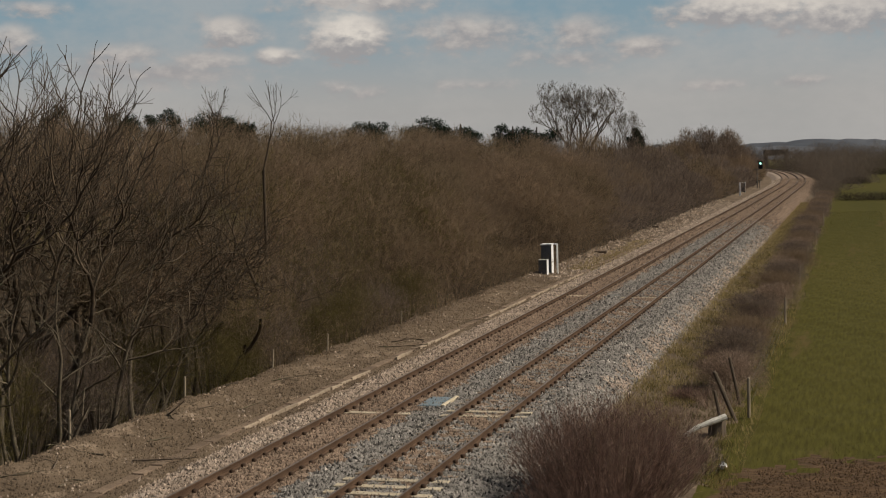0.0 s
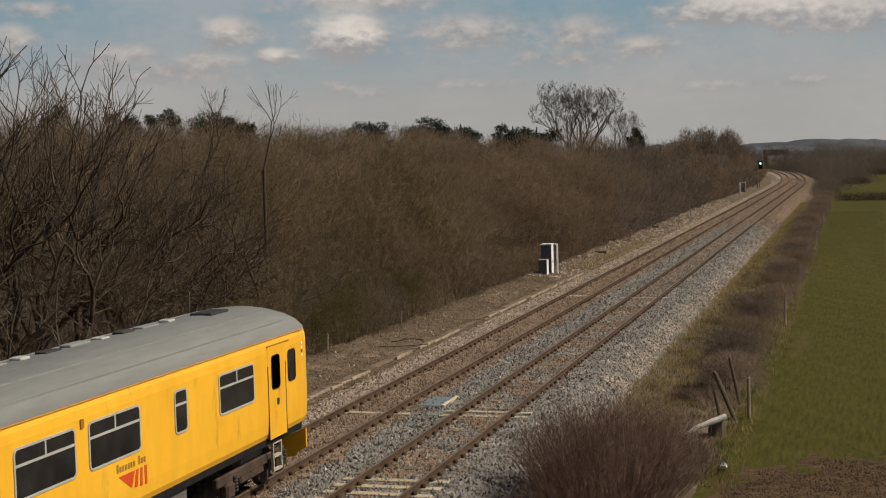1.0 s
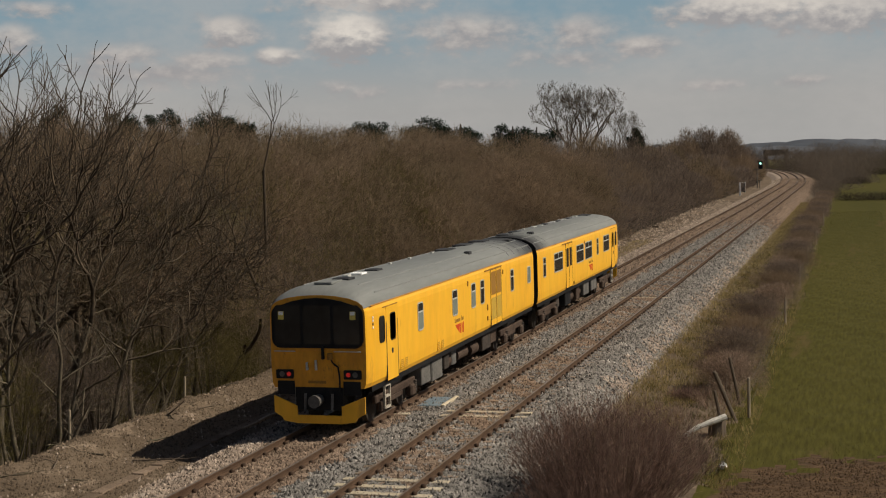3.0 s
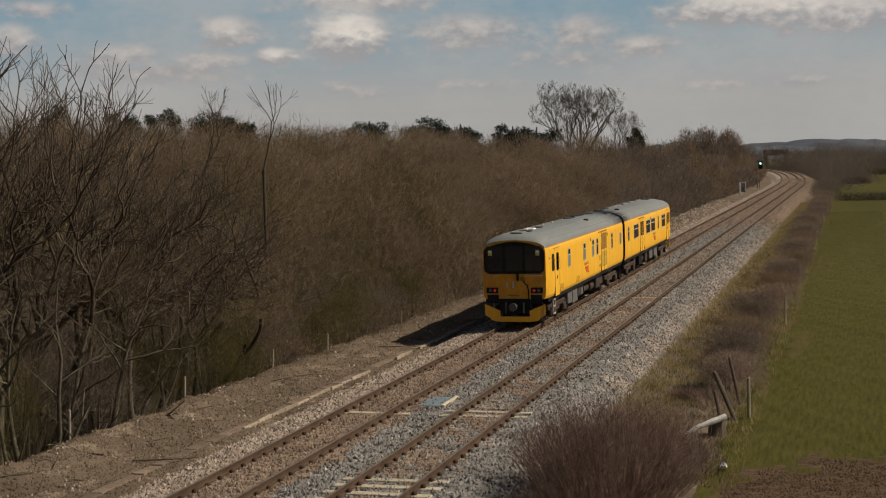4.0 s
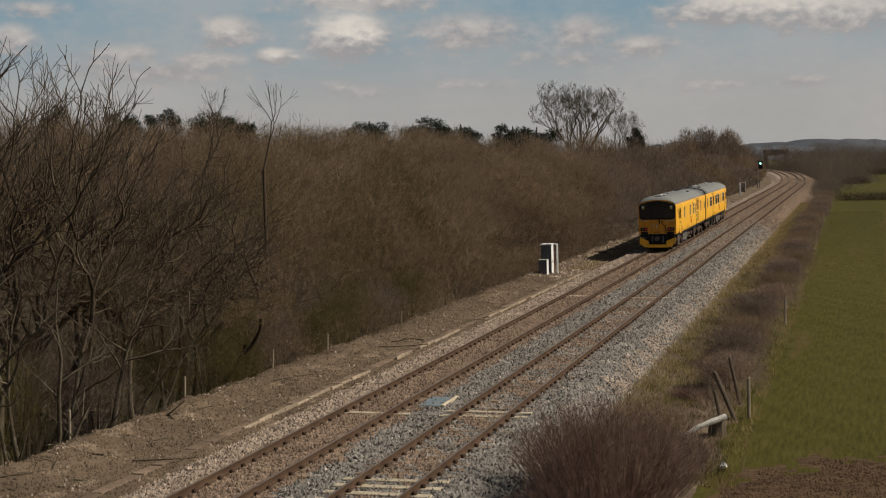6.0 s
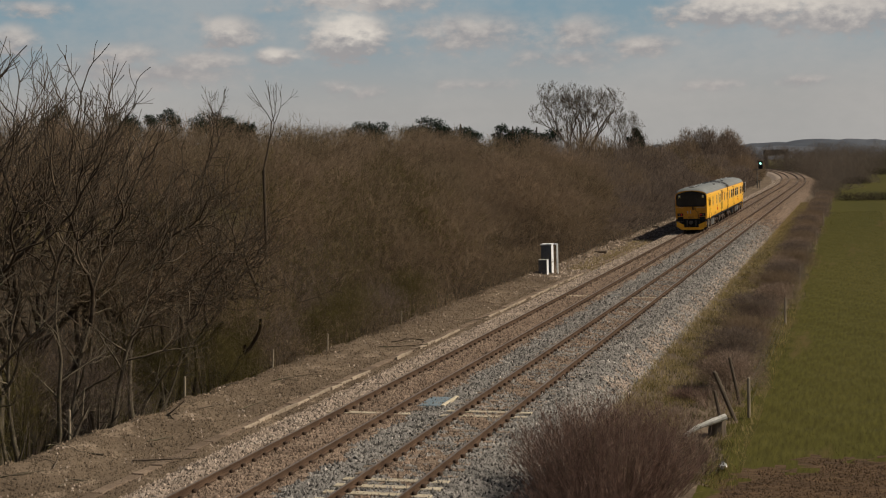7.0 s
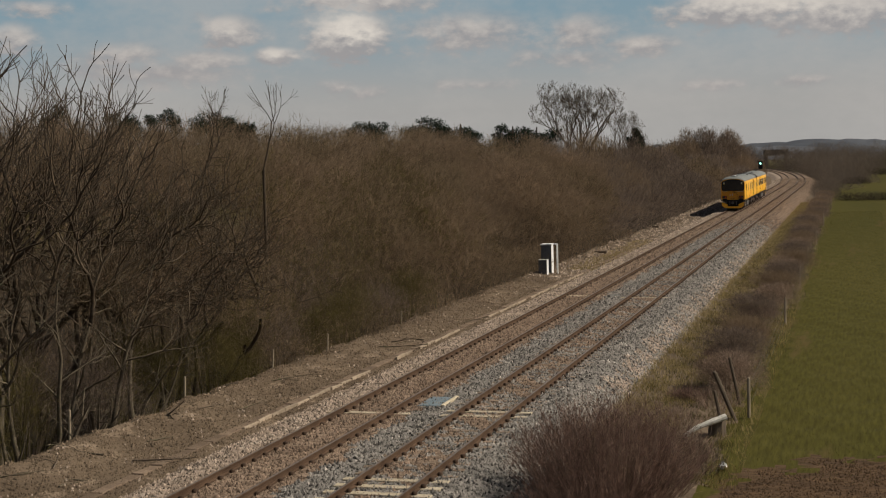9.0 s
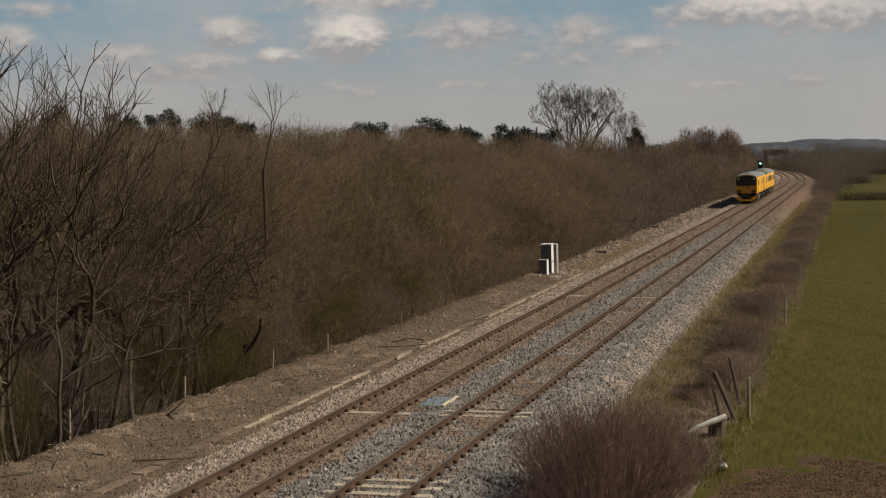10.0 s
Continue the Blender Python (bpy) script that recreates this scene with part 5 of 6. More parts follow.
def build_fence():
    ys = [43.0, 66.3, 84.5, 99.3, 121.0, 148.5, 172.0, 200.0]
    for y in ys:
        post("fence_post", "weathered pale wooden fence post between hedge and pasture", (10.38, y, float(ground_z(10.38, y))), 1.22, 0.05, M["post"])
    wires = [0.45, 0.8, 1.1]
    for z in wires:
        w = thing("fence_wire", "thin slack fence wire between wooden posts", "wire", "fence wires")
        bm = bmesh.new()
        for a, b in zip(ys, ys[1:]):
            za, zb = float(ground_z(10.38, a)), float(ground_z(10.38, b))
            p = [(10.44, a + (b - a) * f, za + (zb - za) * f + z - 0.14 * 4 * f * (1 - f)) for f in (0, 0.25, 0.5, 0.75, 1)]
            for q0, q1 in zip(p, p[1:]):
                tube(bm, q0, q1, 0.0035, 0.0035, 4, False)
        part("strand", bm, M["wire"], w)
    old = "broken dark old fence post leaning in the hedge"
    post("old_fence_post", old, (10.0, 42.6, -1.0), 1.45, 0.075, M["post_dark"], (-0.42, 0.1), "old fence posts")
    post("old_fence_post", old, (9.95, 45.2, -1.0), 1.5, 0.05, M["post_dark"], (-0.22, 0.1), "old fence posts")
    post("old_fence_post", old, (9.62, 42.2, -1.0), 0.95, 0.05, M["post_dark"], (-0.2, 0.1), "old fence posts")
    # fallen birch log across a stump
    t = thing("birch_log", "white-barked fallen birch log lying across the hedge bottom", "log", at=(0, 0, 0))
    segs = [((8.85, 39.2, -0.85), (9.2, 39.4, -0.62)), ((9.2, 39.4, -0.62), (9.6, 39.6, -0.48)), ((9.6, 39.6, -0.48), (9.98, 39.8, -0.36))]
    bm = bmesh.new()
    for k, (a, b) in enumerate(segs):
        tube(bm, a, b, 0.055 + 0.015 * k, 0.07 + 0.012 * k, 9)
    part("bark", bm, M["birch"], t)
    s = thing("tree_stump", "dark rotten stump under the hedge", "stump", at=(9.7, 40.0, -0.95))
    part("wood", tube(bmesh.new(), (0, 0, -0.1), (0.03, 0, 0.5), 0.28, 0.22, 11), M["post_dark"], s)
    s = thing("white_scrap", "crumpled white scrap caught by the fence", "litter", at=(10.25, 35.9, -0.95))
    bm = bmesh.new()
    bmesh.ops.create_icosphere(bm, subdivisions=2, radius=0.1)
    for v in bm.verts:
        v.co *= 1 + 0.35 * math.sin(v.co.x * 47 + v.co.y * 31 + v.co.z * 23)
        v.co.z = v.co.z * 0.9 + 0.08
    part("sheet", bm, M["white"], s)
    # short stakes along the wood's edge
    for x, y, h in ((-7.7, 34.6, 1.0), (-7.5, 41.3, 0.85), (-7.0, 47.4, 0.8), (-6.7, 52.2, 0.8), (-6.3, 60.5, 0.7)):
        post("wooden_stake", "short grey wooden stake at the edge of the wood", (x, y, float(ground_z(x, y)) - 0.1), h, 0.04, M["post"], (0.04, 0), "wooden stakes")


def build_cabinets():
    z = -0.70
    t = thing("equipment_cabinet", "tall grey trackside cabinet with a white-edged hood", "cabinet", "trackside cabinets", at=(-5.55, 88.9, z))
    part("body", boxed(-0.36, 0.30, -0.3, 0.3, 0, 1.95, 0.02), M["cabinet"], t)
    part("door", boxed(-0.33, 0.27, -0.325, -0.302, 0.12, 1.88, 0.008), M["cabinet"], t)
    # sun on the cabinet's right side, put into the colour of an added panel
    part("lit_side", boxed(0.303, 0.33, -0.33, 0.3, 0, 1.97, 0.006), M["white"], t, "sunlit side painted white")
    part("hood", boxed(-0.40, 0.36, -0.36, 0.34, 1.955, 2.03, 0.01), M["white"], t, "white hood")
    part("plinth", boxed(-0.42, 0.38, -0.36, 0.36, -0.2, 0.06, 0.01), M["concrete"], t)
    t = thing("equipment_cabinet", "low grey trackside cabinet, its sunlit side painted white", "cabinet", "trackside cabinets", at=(-5.5, 87.6, z))
    part("body", boxed(-0.32, 0.20, -0.25, 0.25, 0, 1.08, 0.02), M["cabinet"], t)
    part("door", boxed(-0.29, 0.17, -0.27, -0.252, 0.08, 1.02, 0.006), M["cabinet"], t)
    part("lit_side", boxed(0.203, 0.235, -0.27, 0.25, 0, 1.09, 0.006), M["white"], t, "sunlit side painted white")
    part("lid", boxed(-0.34, 0.24, -0.28, 0.27, 1.085, 1.12, 0.008), M["alu"], t)
    t = thing("marker_post", "white angled post standing beside the cabinet", "post", at=(-5.02, 89.4, z))
    part("upright", boxed(-0.05, 0.05, -0.05, 0.05, -0.1, 2.0, 0.01), M["white"], t)
    part("arm", boxed(-0.45, -0.052, -0.05, 0.05, 1.93, 2.02, 0.01), M["white"], t)
    # far pair beside the signal
    t = thing("marker_post", "white lineside marker post", "post", at=(-4.5, 234, z))
    part("shaft", boxed(-0.14, 0.14, -0.1, 0.1, -0.1, 2.2, 0.02), M["white"], t)
    t = thing("equipment_cabinet", "grey trackside cabinet far down the line, sunlit edge painted pale", "cabinet", "trackside cabinets", at=(-5.1, 250, z))
    part("body", boxed(-0.32, 0.30, -0.3, 0.3, -0.1, 1.8, 0.02), M["cabinet"], t)
    part("hood", boxed(-0.38, 0.36, -0.36, 0.36, 1.805, 1.88, 0.01), M["alu"], t)
    # the far cabinet's sunlit side is a pale panel too
    part("lit_side", boxed(0.303, 0.36, -0.3, 0.3, -0.1, 1.8, 0.006), M["alu"], t)
    # colour-light signal
    t = thing("railway_signal", "black colour-light signal showing green on a slim post", "signal", at=(-4.3, 275, z))
    part("post", tubed((-0.12, 0, -0.2), (-0.12, 0, 3.7), 0.09, 0.08, 10), M["under_grey"], t)
    part("bracket", boxed(-0.75, 0.55, -0.08, 0.08, 3.62, 3.72, 0.01), M["under_grey"], t)
    hd = part("head", boxed(0.15, 0.95, -0.2, 0.1, 3.75, 5.25, 0.06), M["black"], t, "black signal head")
    part("hood", tube(bmesh.new(), (0.55, -0.45, 4.75), (0.55, -0.2, 4.75), 0.26, 0.26, 12, False), M["black"], hd)
    part("lamp", tube(bmesh.new(), (0.55, -0.24, 4.75), (0.55, -0.21, 4.75), 0.15, 0.15, 14), M["signal_lit"], hd, "lit green signal lamp")
    part("ladder", boxed(0.28, 0.42, -0.05, 0.05, -0.1, 1.6, 0.02), M["under_grey"], t)
    # slabs and covers lying in the ballast
    for x, y, w, l in ((-5.15, 106.4, 0.9, 0.5), (-5.5, 138.7, 0.9, 0.5)):
        t = thing("concrete_slab", "dark flat slab lying on the verge", "slab", "lineside slabs", at=(x, y, float(ground_z(x, y))))
        part("slab", boxed(-w / 2, w / 2, -l / 2, l / 2, -0.05, 0.16, 0.02), M["post_dark"], t)
    t = thing("cover_plate", "blue-grey metal cover plate between the tracks", "cover", at=(1.5, 40.0, -0.21))
    part("plate", boxed(-0.42, 0.30, -0.75, 0.75, 0, 0.06, 0.012), M["lid"], t)
    part("edging", boxed(0.31, 0.42, -0.8, 0.8, 0, 0.10, 0.015), M["sleeper_pale"], t, "pale timber edging")
    t = thing("rag_heap", "pale grey sack lying between the tracks", "litter", at=(1.75, 70.6, -0.2))
    bm = bmesh.new()
    bmesh.ops.create_icosphere(bm, subdivisions=2, radius=0.3)
    for v in bm.verts:
        v.co = Vector((v.co.x * 1.1, v.co.y * 2.2, max(v.co.z, -0.05) * 0.5)) * (1 + 0.2 * math.sin(v.co.x * 21 + v.co.y * 13))
    part("sack", bm, M["under_grey"], t)


def build_trough():
    t = thing("cable_trough", "concrete cable trough with stained lids along the ballast foot", "cable trough", kind="structure")
    lid = boxed(-0.17, 0.17, -0.485, 0.485, -0.08, 0.05, 0.012)
    me = bpy.data.meshes.new("lid")
    lid.to_mesh(me)
    lid.free()
    me.materials.append(M["concrete"])
    r = np.random.default_rng(5)
    for k in range(90):
        y = 24.0 + k
        x = -3.92 + 0.35 * np.clip((y - 40) / 60, 0, 1)
        ob = hang(new("lid", me), t)
        ob.matrix_basis = pose(x + r.normal() * 0.012, y, float(ground_z(x, y)) - 0.01 + r.normal() * 0.008, r.normal() * 0.6, r.normal() * 0.8, r.normal() * 0.6)


def build_kerb():
    """Pale concrete side wall of the trough, bare of stones in places."""
    t = thing("trough_kerb", "pale worn concrete kerb beside the cable trough", "kerb", kind="structure")
    bm = boxed(-0.045, 0.045, -0.49, 0.49, -0.1, 0.10, 0.015)
    me = bpy.data.meshes.new("kerb")
    bm.to_mesh(me)
    bm.free()
    me.materials.append(M["kerb"])
    r = np.random.default_rng(8)
    for k in range(60):
        y = 30.0 + k
        if y < 38 or 48 < y < 52 or 60 < y < 66 or r.random() < 0.15:
            continue
        x = -3.68 + 0.35 * np.clip((y - 40) / 60, 0, 1)
        ob = hang(new("kerb", me), t)
        ob.matrix_basis = pose(x + r.normal() * 0.015, y, float(ground_z(x, y)) - 0.01 + r.normal() * 0.012, r.normal(), 0, r.normal() * 0.7)


def stones(name, count, x0, x1, y0, y1, size, surface, pick, label):
    """Crushed stone: jittered eight-sided chips, sorted by colour into their own meshes."""
    r = np.random.default_rng(len(name) + count)
    y = y0 + (y1 - y0) * r.random(count) ** 1.25
    x = r.uniform(x0, x1, count) + bend(y)
    z = surface(x, y)
    d = x - bend(y)
    hide = np.zeros(count, bool)
    for c in (0.0, SECOND):
        for s in (-GAUGE, GAUGE):
            hide |= np.abs(d - c - s) < 0.10
    x, y, z = x[~hide], y[~hide], z[~hide]
    n = len(x)
    s = size * r.uniform(0.6, 1.45, n) * (1 + 0.004 * (y - y0))
    base = np.array([(1, 0, 0), (-1, 0, 0), (0, 1, 0), (0, -1, 0), (0, 0, 1.05), (0, 0, -0.8)], dtype=float)
    v = base[None] * r.uniform(0.6, 1.3, (n, 6, 1)) + r.normal(size=(n, 6, 3)) * 0.22
    a = r.uniform(0, 2 * np.pi, n)
    ca, sa = np.cos(a)[:, None], np.sin(a)[:, None]
    v = np.stack([v[..., 0] * ca - v[..., 1] * sa, v[..., 0] * sa + v[..., 1] * ca, v[..., 2]], -1)
    v = v * s[:, None, None] + np.stack([x, y, z + s * 0.25], -1)[:, None]
    tri = np.array([(0, 2, 4), (2, 1, 4), (1, 3, 4), (3, 0, 4)])
    v = v[:, :5]
    v[:, :4, 2] -= 0.35 * s[:, None]
    kinds = pick(x - bend(y), x, y)
    for k, m in enumerate(("ballast_grey", "ballast_buff", "ballast_brown", "earth", "soil")):
        sel = v[kinds == k]
        if len(sel):
            f = (np.arange(len(sel)) * 5)[:, None, None] + tri[None]
            ob = new(name, tri_mesh(name, sel.reshape(-1, 3), f.reshape(-1, 3), M[m]))
            tagged(ob, label, "stones", kind="stuff")


def blades(name, label, x0, x1, y0, y1, count, height, material, seed, clump=0.5, width=0.012, lean=0.45, category="grass", follow=True):
    r = np.random.default_rng(seed)
    y = y0 + (y1 - y0) * r.random(count) ** 1.2
    x = r.uniform(x0, x1, count) + (bend(y) if follow else 0)
    if x1 < 0:
        x = x + edge_pull(y) * 0.8
    keep = wavy(x, y, 1.7, seed) + r.normal(size=count) * 0.3 > -clump
    x, y = x[keep], y[keep]
    n = len(x)
    way = unit(np.stack([r.normal(size=n) * lean, r.normal(size=n) * lean, np.ones(n)], -1))
    p = np.stack([x, y, ground_z(x, y) - 0.02], -1)
    tris = [twig_arrays(p, way, height * r.uniform(0.5, 1.3, n), np.full(n, width) + 0.00012 * y, r)]
    tagged(new(name, sliver_mesh(name, tris, material)), label, category, kind="stuff")


def build_verges():
    blades("rough_grass", "tufts of dry yellow-green grass beside the ballast", 6.3, 8.6, 36, 200, 64000, 0.26, M["grass_dry"], 41, 0.2)
    blades("rough_grass", "tufts of short green grass under the hedge", 6.8, 10.3, 34, 150, 40000, 0.22, M["grass_green"], 42, 0.15)
    blades("pasture_grass", "short green pasture grass along the fence", 10.2, 16.5, 35, 180, 40000, 0.07, M["grass_green"], 43, 0.5, 0.010)
    blades("dry_stalks", "dry pale stalks at the foot of the hedge", 9.6, 10.7, 34, 110, 5000, 0.32, M["grass_dry"], 46, 0.4)
    blades("dead_stalks", "dead brown stalks and litter on the cleared verge", -7.4, -4.6, 27, 110, 7000, 0.12, M["grass_brown"], 44, 0.15, 0.012, 1.5)
    blades("dry_grass", "patch of dry straw-coloured grass beyond the cabinets", -5.9, -4.2, 92, 122, 5000, 0.22, M["grass_dry"], 45, 0.4, 0.016, 0.7)
    r = np.random.default_rng(51)
    for k in range(16):
        y = 28 + 42 * r.random() ** 1.3
        x = -7.0 + 2.4 * r.random() + float(edge_pull(y)) * 0.7
        t = thing("fallen_stick", "bare dead branch lying on the stony verge", "branch", "fallen branches", at=(x, y, float(ground_z(x, y)) + 0.03), rz=r.uniform(0, 180))
        segs = []
        grow(r, np.zeros(3), np.array([1.0, 0, 0.05]), r.uniform(0.8, 2.0), 0.03, 1, segs, 0.8, 0.0, 0.5, (0, 3, 2))
        segs = [(a * np.array([1, 1, 0.3]), b * np.array([1, 1, 0.3]), c, e, l) for a, b, c, e, l in segs]
        hang(new("limb", limb_mesh("limb", segs, M["bark_grey" if k % 3 else "post_dark"], 4, 0.008)), t)


def build_hedge():
    lab = "rounded leafless mauve-brown hedge bush beside the fence"
    variants = []
    r = np.random.default_rng(61)
    for k in range(5):
        big = k % 2 == 0
        b = dome_bush("hedge_bush", lab if big else "low leafless brown growth between the hedge bushes", (9.35 - 0.2 * (k % 2), 47.4 + 2.6 * k, -1.05), 1.25 + 0.08 * k if big else 0.8, 1.6 + 0.1 * k if big else 0.65, 7500 if big else 2200, ("twig_mauve", "twig_red", "twig_grey", "twig_red", "twig_tan")[k], 70 + k, "hedge bushes", 0.013, 0.26)
        variants.append(b)
    y, k = 61.0, 0
    while y < 225:
        x = 9.35 + r.normal() * 0.2
        copy_thing(variants[(1, 2, 3, 0, 3, 4)[k % 6]], pose(x, y, float(ground_z(x, y)) - 0.02 - 0.15 * r.random(), 0, 0, r.uniform(0, 360)))
        y += r.uniform(2.3, 3.6)
        k += 1
    for x, y in ((8.4, 45.2), (8.5, 55.0), (8.6, 68.5)):
        copy_thing(variants[1], pose(x, y, -1.1, 0, 0, r.uniform(0, 360)))
    brush("dogwood_bush", "broad dark red-brown leafless bush beside the track", (8.15, 30.9, -0.85), 2.75, 2.72, 27000, M["twig_red"], 81, "", "bush", 0.0085, 1.5, 0.26)
    brush("dogwood_bush", "dark red-brown leafless bush below the hedge", (8.1, 28.6, -0.9), 2.0, 1.6, 8000, M["twig_red"], 82, "", "bush", 0.0085, 1.5, 0.26)
    brush("dogwood_bush", "greyer twigs growing through the red-brown bush", (8.5, 31.3, -0.85), 2.4, 2.75, 7000, M["twig_mauve"], 86, "", "bush", 0.008, 1.6, 0.26)
    brush("bramble", "pale tangled bramble stems at the field corner", (9.85, 35.2, -0.95), 0.8, 0.9, 700, M["bark_grey"], 83, "", "bramble", 0.012, 2.2)
    brush("bramble", "pale tangled bramble stems in the rough grass", (8.6, 41.5, -0.95), 1.2, 0.7, 1600, M["twig_mauve"], 84, "", "bramble", 0.010, 2.2)
    brush("bramble", "brown tangled bramble under the hedge", (9.3, 44.2, -0.95), 1.0, 0.8, 1600, M["twig_mauve"], 85, "", "bramble", 0.010, 2.0)


def conifer(at, height, width, seed):
    """Scots pine: bare dark stem and ragged shelves of needles."""
    r = np.random.default_rng(seed)
    t = thing("pine_tree", "dark evergreen pine with a ragged flat crown", "tree", "pines on the skyline", at=at)
    part("trunk", tube(bmesh.new(), (0, 0, 0), (0.2, 0, height * 0.9), 0.3, 0.12, 8), M["bark_dark"], t)
    n = 15
    a = r.uniform(0, 2 * np.pi, n)
    q = np.sqrt(r.random(n)) * width * 0.52
    c = np.stack([np.cos(a) * q, np.sin(a) * q, height * (0.62 + 0.34 * r.random(n) * (1.1 - q / width)), ], -1)
    m = 260
    i = np.repeat(np.arange(n), m)
    off = unit(r.normal(size=(n * m, 3))) * (r.random(n * m) ** 0.4)[:, None] * np.array([width * 0.21, width * 0.21, height * 0.06])
    way = unit(r.normal(size=(n * m, 3)) + np.array([0, 0, 0.5]))
    tagged(hang(new("crown", sliver_mesh("crown", [twig_arrays(c[i] + off, way, r.uniform(0.4, 0.8, n * m), np.full(n * m, 0.16), r)], M["conifer"])), t), kind="stuff")
    bm = bmesh.new()
    for k in range(n):
        tube(bm, (0.1, 0, float(c[k][2]) - 0.8), tuple(float(e) for e in c[k]), 0.08, 0.04, 5, False)
    part("branches", bm, M["bark_dark"], t)


def far_scrub(name, label, centres, material, seed, per=260, width=0.05):
    """Clumps of distant bare bushes: centres are (x, y, radius, height)."""
    r = np.random.default_rng(seed)
    tris = []
    for x, y, rad, h in centres:
        g = float(ground_z(x, y))
        n = int(per * rad * h / 6)
        u = unit(r.normal(size=(n, 3)))
        u[:, 2] = np.abs(u[:, 2])
        f = r.random(n) ** 0.35
        p = u * f[:, None] * np.array([rad, rad, h * 0.9]) + np.array([x, y, g - 0.1])
        way = unit(u + r.normal(size=(n, 3)) * 0.5 + np.array([0, 0, 0.35]))
        tris.append(twig_arrays(p, way, r.uniform(0.3, 0.8, n) * min(1.6, 0.3 * h), np.full(n, width) * r.uniform(0.6, 1.3, n), r))
    tagged(new(name, sliver_mesh(name, tris, material)), label, "bushes", kind="stuff")


def build_distance():
    for k, (x, z, w) in enumerate([(-144, 19.2, 7.0), (-131.5, 19.0, 7.0), (-124.4, 18.9, 5.0), (-115.3, 17.9, 8.0), (-108.1, 17.0, 5.5), (-104.0, 16.4, 4.0), (-79.2, 15.6, 6.5), (-68.2, 14.9, 7.5), (-58.8, 14.1, 6.5), (-49.3, 13.3, 4.8), (-45.3, 13.0, 6.5), (-26.4, 11.0, 2.6)]):
        conifer((x, 260.0 + 3 * (k % 4), -2.0), z + 2.7, w * 1.25, 90 + k)
    r = np.random.default_rng(101)
    back = [(x, 262 + r.uniform(-8, 10), r.uniform(3, 5), 12.0 + r.normal() * 0.8 + max(0.0, (-30 - x)) * 0.066) for x in np.arange(-140, -18, 2.6)]
    far_scrub("far_wood", "distant grey leafless woodland behind the scrub", back, M["far_wood"], 102, 330, 0.06)
    # scrub on the outside of the curve and round the far fields
    right = [(8.5 + r.normal() * 0.6, y, r.uniform(1.6, 2.6), r.uniform(2.0, 3.2)) for y in np.arange(226, 290, 3.0)]
    right += [(9.5, 262, 3.6, 5.4), (11.5, 275, 3.5, 4.6), (8.6, 300, 3.0, 5.0)]
    right += [(float(bend(y)) + 9.5 + abs(r.normal()) * 4, y, r.uniform(3, 4.5), r.uniform(5.5, 8.2)) for y in np.arange(310, 470, 3.5)]
    right += [(x, 470 + r.uniform(-25, 25), r.uniform(4, 6), r.uniform(7, 10)) for x in np.arange(-5, 60, 3.0)]
    right += [(x, 520 + r.uniform(-25, 25), r.uniform(4, 6), r.uniform(8, 11)) for x in np.arange(-30, 70, 3.0)]
    far_scrub("far_bushes", "distant leafless bushes beyond the curve, brown lightened for haze", right, M["hazed_brown"], 103, 330, 0.055)
    hedges = [(x, 216 + r.normal() * 0.4, 1.1, 1.5) for x in np.arange(11.6, 45, 0.9)]
    hedges += [(x, 308 + r.normal() * 0.5, 1.3, 1.7) for x in np.arange(10.8, 15.6, 0.9)]
    hedges += [(x, 400 + r.normal() * 0.8, 1.6, 2.0) for x in np.arange(12, 60, 1.4)]
    far_scrub("field_hedge", "low dark clipped hedge across the pasture", hedges, M["hedge_dark"], 104, 1800, 0.05)
    # hills closing the view
    def ridge(name, label, y, z, x0, x1, seed, m):
        xs = np.linspace(x0, x1, 160)
        top = z + 2.4 * np.sin(xs * 0.011 + seed) + 1.2 * np.sin(xs * 0.037 + 2 * seed) + 0.6 * np.sin(xs * 0.13) + np.random.default_rng(int(seed * 10)).normal(size=160) * 0.45
        v = np.concatenate([np.stack([xs, np.full(160, y - 160.0), np.full(160, -4.0)], -1), np.stack([xs, np.full(160, y - 60.0), top * 0.6], -1), np.stack([xs, np.full(160, float(y)), top], -1), np.stack([xs, np.full(160, y + 200.0), np.full(160, -4.0)], -1)])
        f = []
        for k in range(3):
            for i in range(159):
                a = k * 160 + i
                f.append((a, a + 1, a + 161, a + 160))
        tagged(new(name, mesh_from(name, v, f, m)), label, "hill", kind="structure")
    ridge("backdrop_hill", "low wooded hill on the horizon, blue-grey haze painted in", 1500, 10.5, -900, 500, 1.3, M["hill"])
    ridge("backdrop_hill", "low wooded hill on the horizon, blue-grey haze painted in", 1100, 7.0, -700, 500, 2.9, M["hill"])
    # road bridge over the far end of the curve
    t = thing("road_bridge", "dark brick road bridge far down the line", "bridge", at=(-17.8, 600, -1))
    part("deck", boxed(-5, 5, -3, 3, 4.6, 6.2, 0.1), M["brick"], t)
    part("parapet", boxed(-5, 5, -3.2, -2.9, 6.22, 7.0, 0.05), M["brick"], t)
    part("abutment", boxed(-5, -3.4, -2.9, 2.9, -1, 4.59, 0.1), M["brick"], t)
    part("abutment", boxed(3.4, 5, -2.9, 2.9, -1, 4.59, 0.1), M["brick"], t)


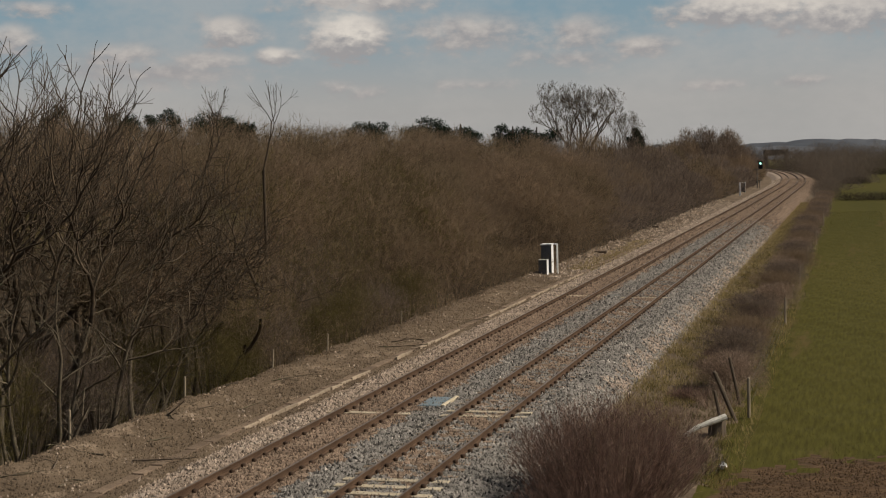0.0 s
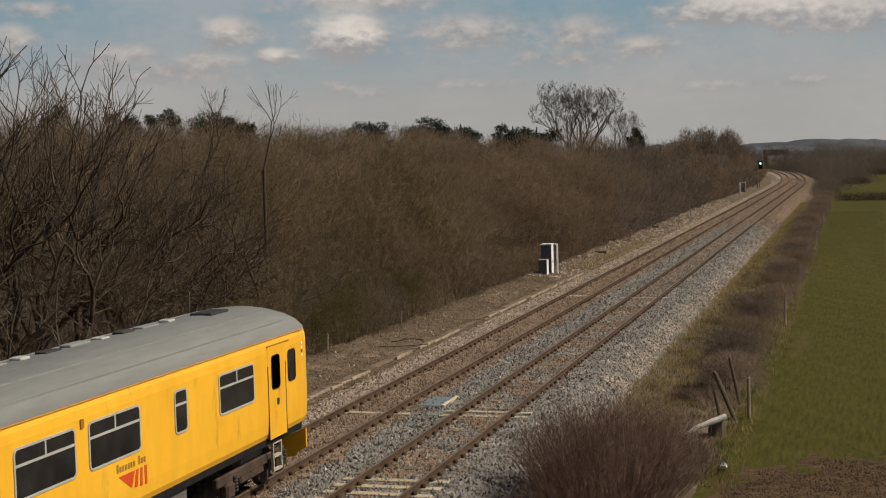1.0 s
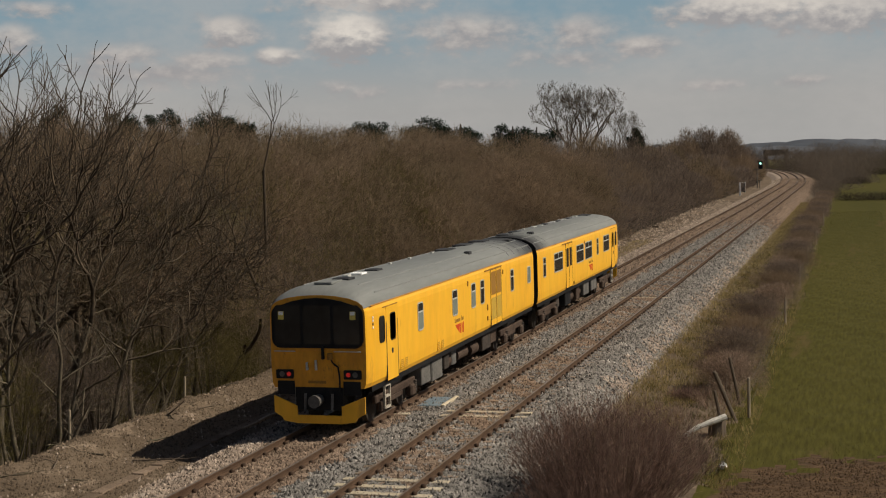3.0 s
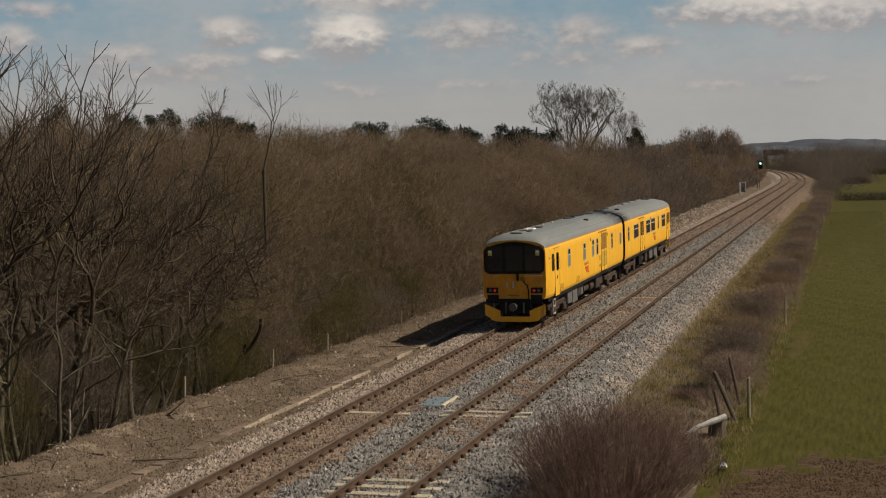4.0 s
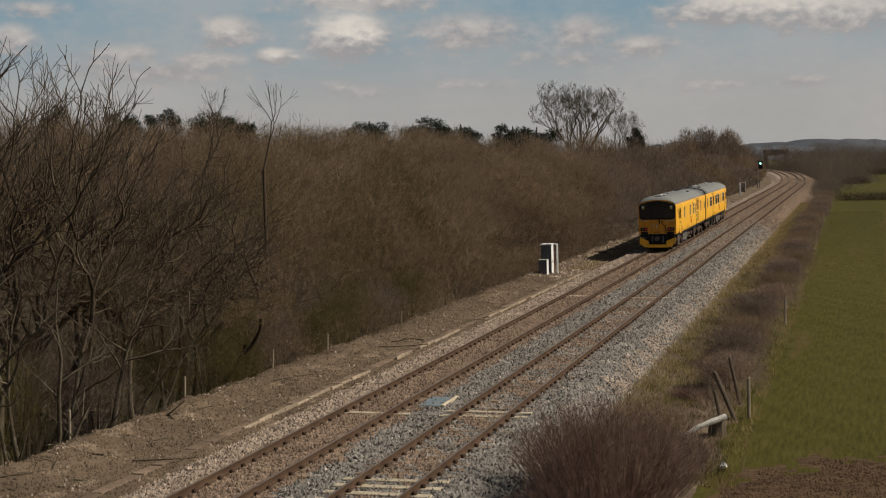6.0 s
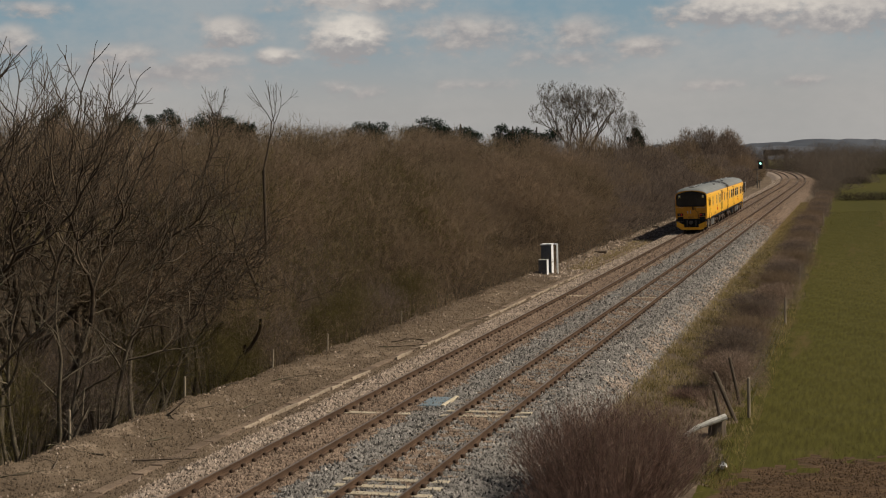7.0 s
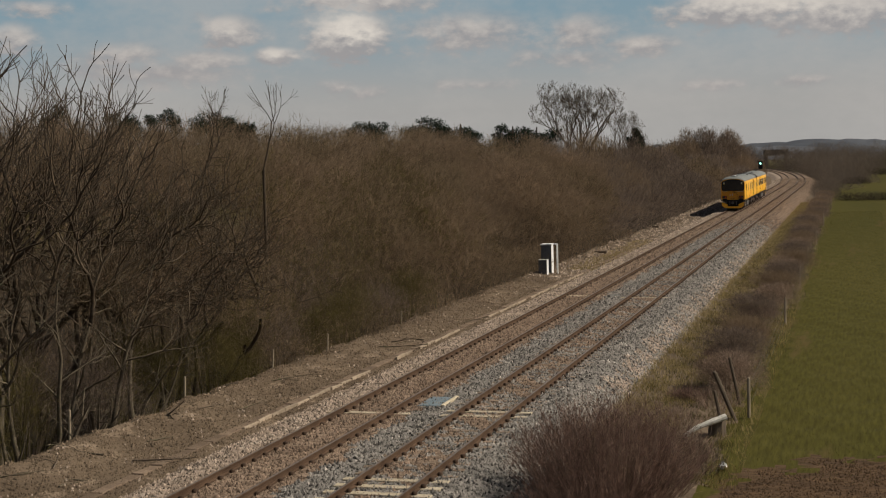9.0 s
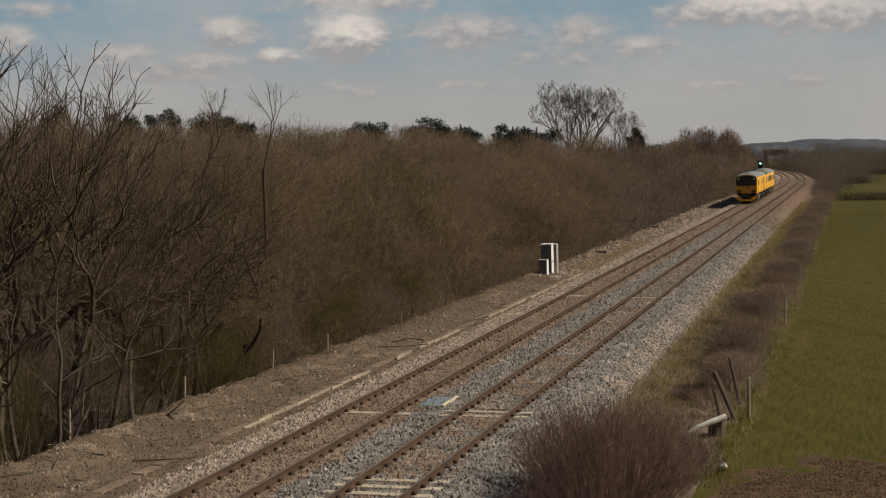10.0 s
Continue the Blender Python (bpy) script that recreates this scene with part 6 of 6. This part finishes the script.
def build_sleepers():
    """Sleepers near the camera are pieces of their own; the far ones and the clips are joined."""
    def mesh(m):
        bm = boxed(-1.25, 1.25, -0.125, 0.125, -0.15, 0.0, 0.015)
        me = bpy.data.meshes.new("sleeper")
        bm.to_mesh(me)
        bm.free()
        me.materials.append(m)
        return me
    plain, pale = mesh(M["sleeper"]), mesh(M["sleeper_pale"])
    r = np.random.default_rng(3)
    pitch, start = 0.655, 27.39 - 0.655 * 10
    far_v, far_f, clip = [], [], []
    for k in range(430):
        y = start + pitch * k
        for tr, cx in enumerate((0.0, SECOND)):
            yy = y + (0.1 if tr == 0 else 0.0) + r.normal() * 0.012
            b = float(bend(yy))
            light = (tr == 1 and (y < 30.2 or 37.5 < y < 38.8 or 69.7 < y < 70.6)) or (tr == 0 and (37.3 < y < 38.5 or 70.2 < y < 70.7))
            z = (-0.148 if light else -0.163) - (0.0 if light else 0.004 + 0.010 * abs(r.normal()))
            if k < 150:
                ob = hang(new("sleeper", pale if light else plain), TRACKS[tr])
                ob.matrix_basis = pose(cx + b + r.normal() * 0.02, yy, z, r.normal() * 0.3, 0, r.normal() * 0.5)
            else:
                i = len(far_v)
                far_v += [(cx + b + sx, yy + sy, z) for sx, sy in ((-1.25, -0.12), (1.25, -0.12), (1.25, 0.12), (-1.25, 0.12))] + [(cx + b + sx, yy + sy, z - 0.1) for sx, sy in ((-1.25, -0.12), (1.25, -0.12), (1.25, 0.12), (-1.25, 0.12))]
                far_f += [(i, i + 1, i + 2, i + 3), (i + 4, i + 5, i + 1, i), (i + 6, i + 7, i + 3, i + 2)]
            for s in (-GAUGE, GAUGE):
                for o in (-0.105, 0.105):
                    clip.append((cx + b + s + o, yy, z))
    ob = hang(new("far_sleepers", mesh_from("far_sleepers", far_v, far_f, M["sleeper"])), TRACKS[0])
    tagged(ob, kind="stuff")
    c = np.array(clip)
    corner = np.array([(sx, sy, sz) for sx in (-0.045, 0.045) for sy in (-0.06, 0.06) for sz in (0.0, 0.075)])
    v = (c[:, None] + corner[None]).reshape(-1, 3)
    q = np.array([(0, 1, 3), (0, 3, 2), (4, 6, 7), (4, 7, 5), (0, 4, 5), (0, 5, 1), (2, 3, 7), (2, 7, 6), (1, 5, 7), (1, 7, 3)])
    f = ((np.arange(len(c)) * 8)[:, None, None] + q[None]).reshape(-1, 3)
    ob = hang(new("rail_clips", tri_mesh("rail_clips", v, f, M["clip"])), TRACKS[0])
    tagged(ob, "dark rusty rail clips", kind="stuff")


M["birch"] = mat("birch", (0.50, 0.47, 0.40), (0.60, 0.57, 0.50), 3, 0.8, fine=14, c3=(0.12, 0.10, 0.08), spot=0.02)
M["grass_brown"] = mat("grass_brown", (0.16, 0.11, 0.065), (0.22, 0.155, 0.09), 0.6, 0.9, fine=5, island=0.4, thin=True)
# twig brown of the far bushes, lightened to carry the haze
M["hazed_brown"] = mat("hazed_brown", (0.125, 0.10, 0.078), (0.165, 0.132, 0.104), 0.05, 0.95, fine=2, island=0.35, thin=True)
M["hedge_dark"] = mat("hedge_dark", (0.055, 0.045, 0.032), (0.075, 0.06, 0.042), 0.2, 0.95, fine=2, island=0.35, thin=True)
build_fence()
build_cabinets()
build_hedge()
build_distance()
build_verges()
build_trough()
build_kerb()
stones("ballast_stones", 82000, -3.3, 6.6, 23, 80, 0.036, ballast_z, ballast_kind, "loose crushed stone ballast, grey and buff")
stones("ballast_stones", 24000, -3.1, 6.5, 150, 330, 0.045, ballast_z, ballast_kind, "loose crushed stone ballast, grey and buff")
stones("ballast_stones", 34000, -3.1, 6.5, 80, 150, 0.05, ballast_z, ballast_kind, "loose crushed stone ballast, grey and buff")
stones("verge_stones", 30000, -7.6, -3.1, 25, 85, 0.030, ground_z, lambda d, x, y: np.where(wavy(x, y, 2.1) + 0.6 * np.sin(x * 31 + y * 17) > 0.95, 1, 3), "scattered chips of stone on the bare verge")
stones("verge_stones", 9000, -6.0, -3.1, 85, 210, 0.055, ground_z, lambda d, x, y: np.where(wavy(x, y, 2.1) + 0.8 * np.sin(x * 31 + y * 17) > -0.1, 1, 3), "scattered chips of stone on the bare verge")
stones("soil_clods", 14000, 10.4, 18, 30, 44, 0.028, ground_z, lambda d, x, y: np.where(y + wavy(x, y, 0.8) * 1.4 < 35.0 + 0.85 * (x - 10.3), 4, 9), "dark clods of turned soil")
build_sleepers()


# ---------------------------------------------------------------- what moves
def motions():
    # where the rear end of the train stands along the line
    rear = [(0.0, -33.2), (0.5, -21.92), (1.0, -10.25), (1.5, 0.52), (2.0, 11.80), (2.5, 22.65), (2.7, 27.3), (3.8, 52.0), (4.5, 67.4), (5.5, 89.4), (7.0, 122.0), (8.0, 143.6), (9.0, 165.1), (10.0, 186.3)]
    for ob, ahead in ((CAR_A, 0.0), (CAR_B, 20.33)):
        walk(ob, [(t, pose(0, y + ahead, 0)) for t, y in rear])


motions()
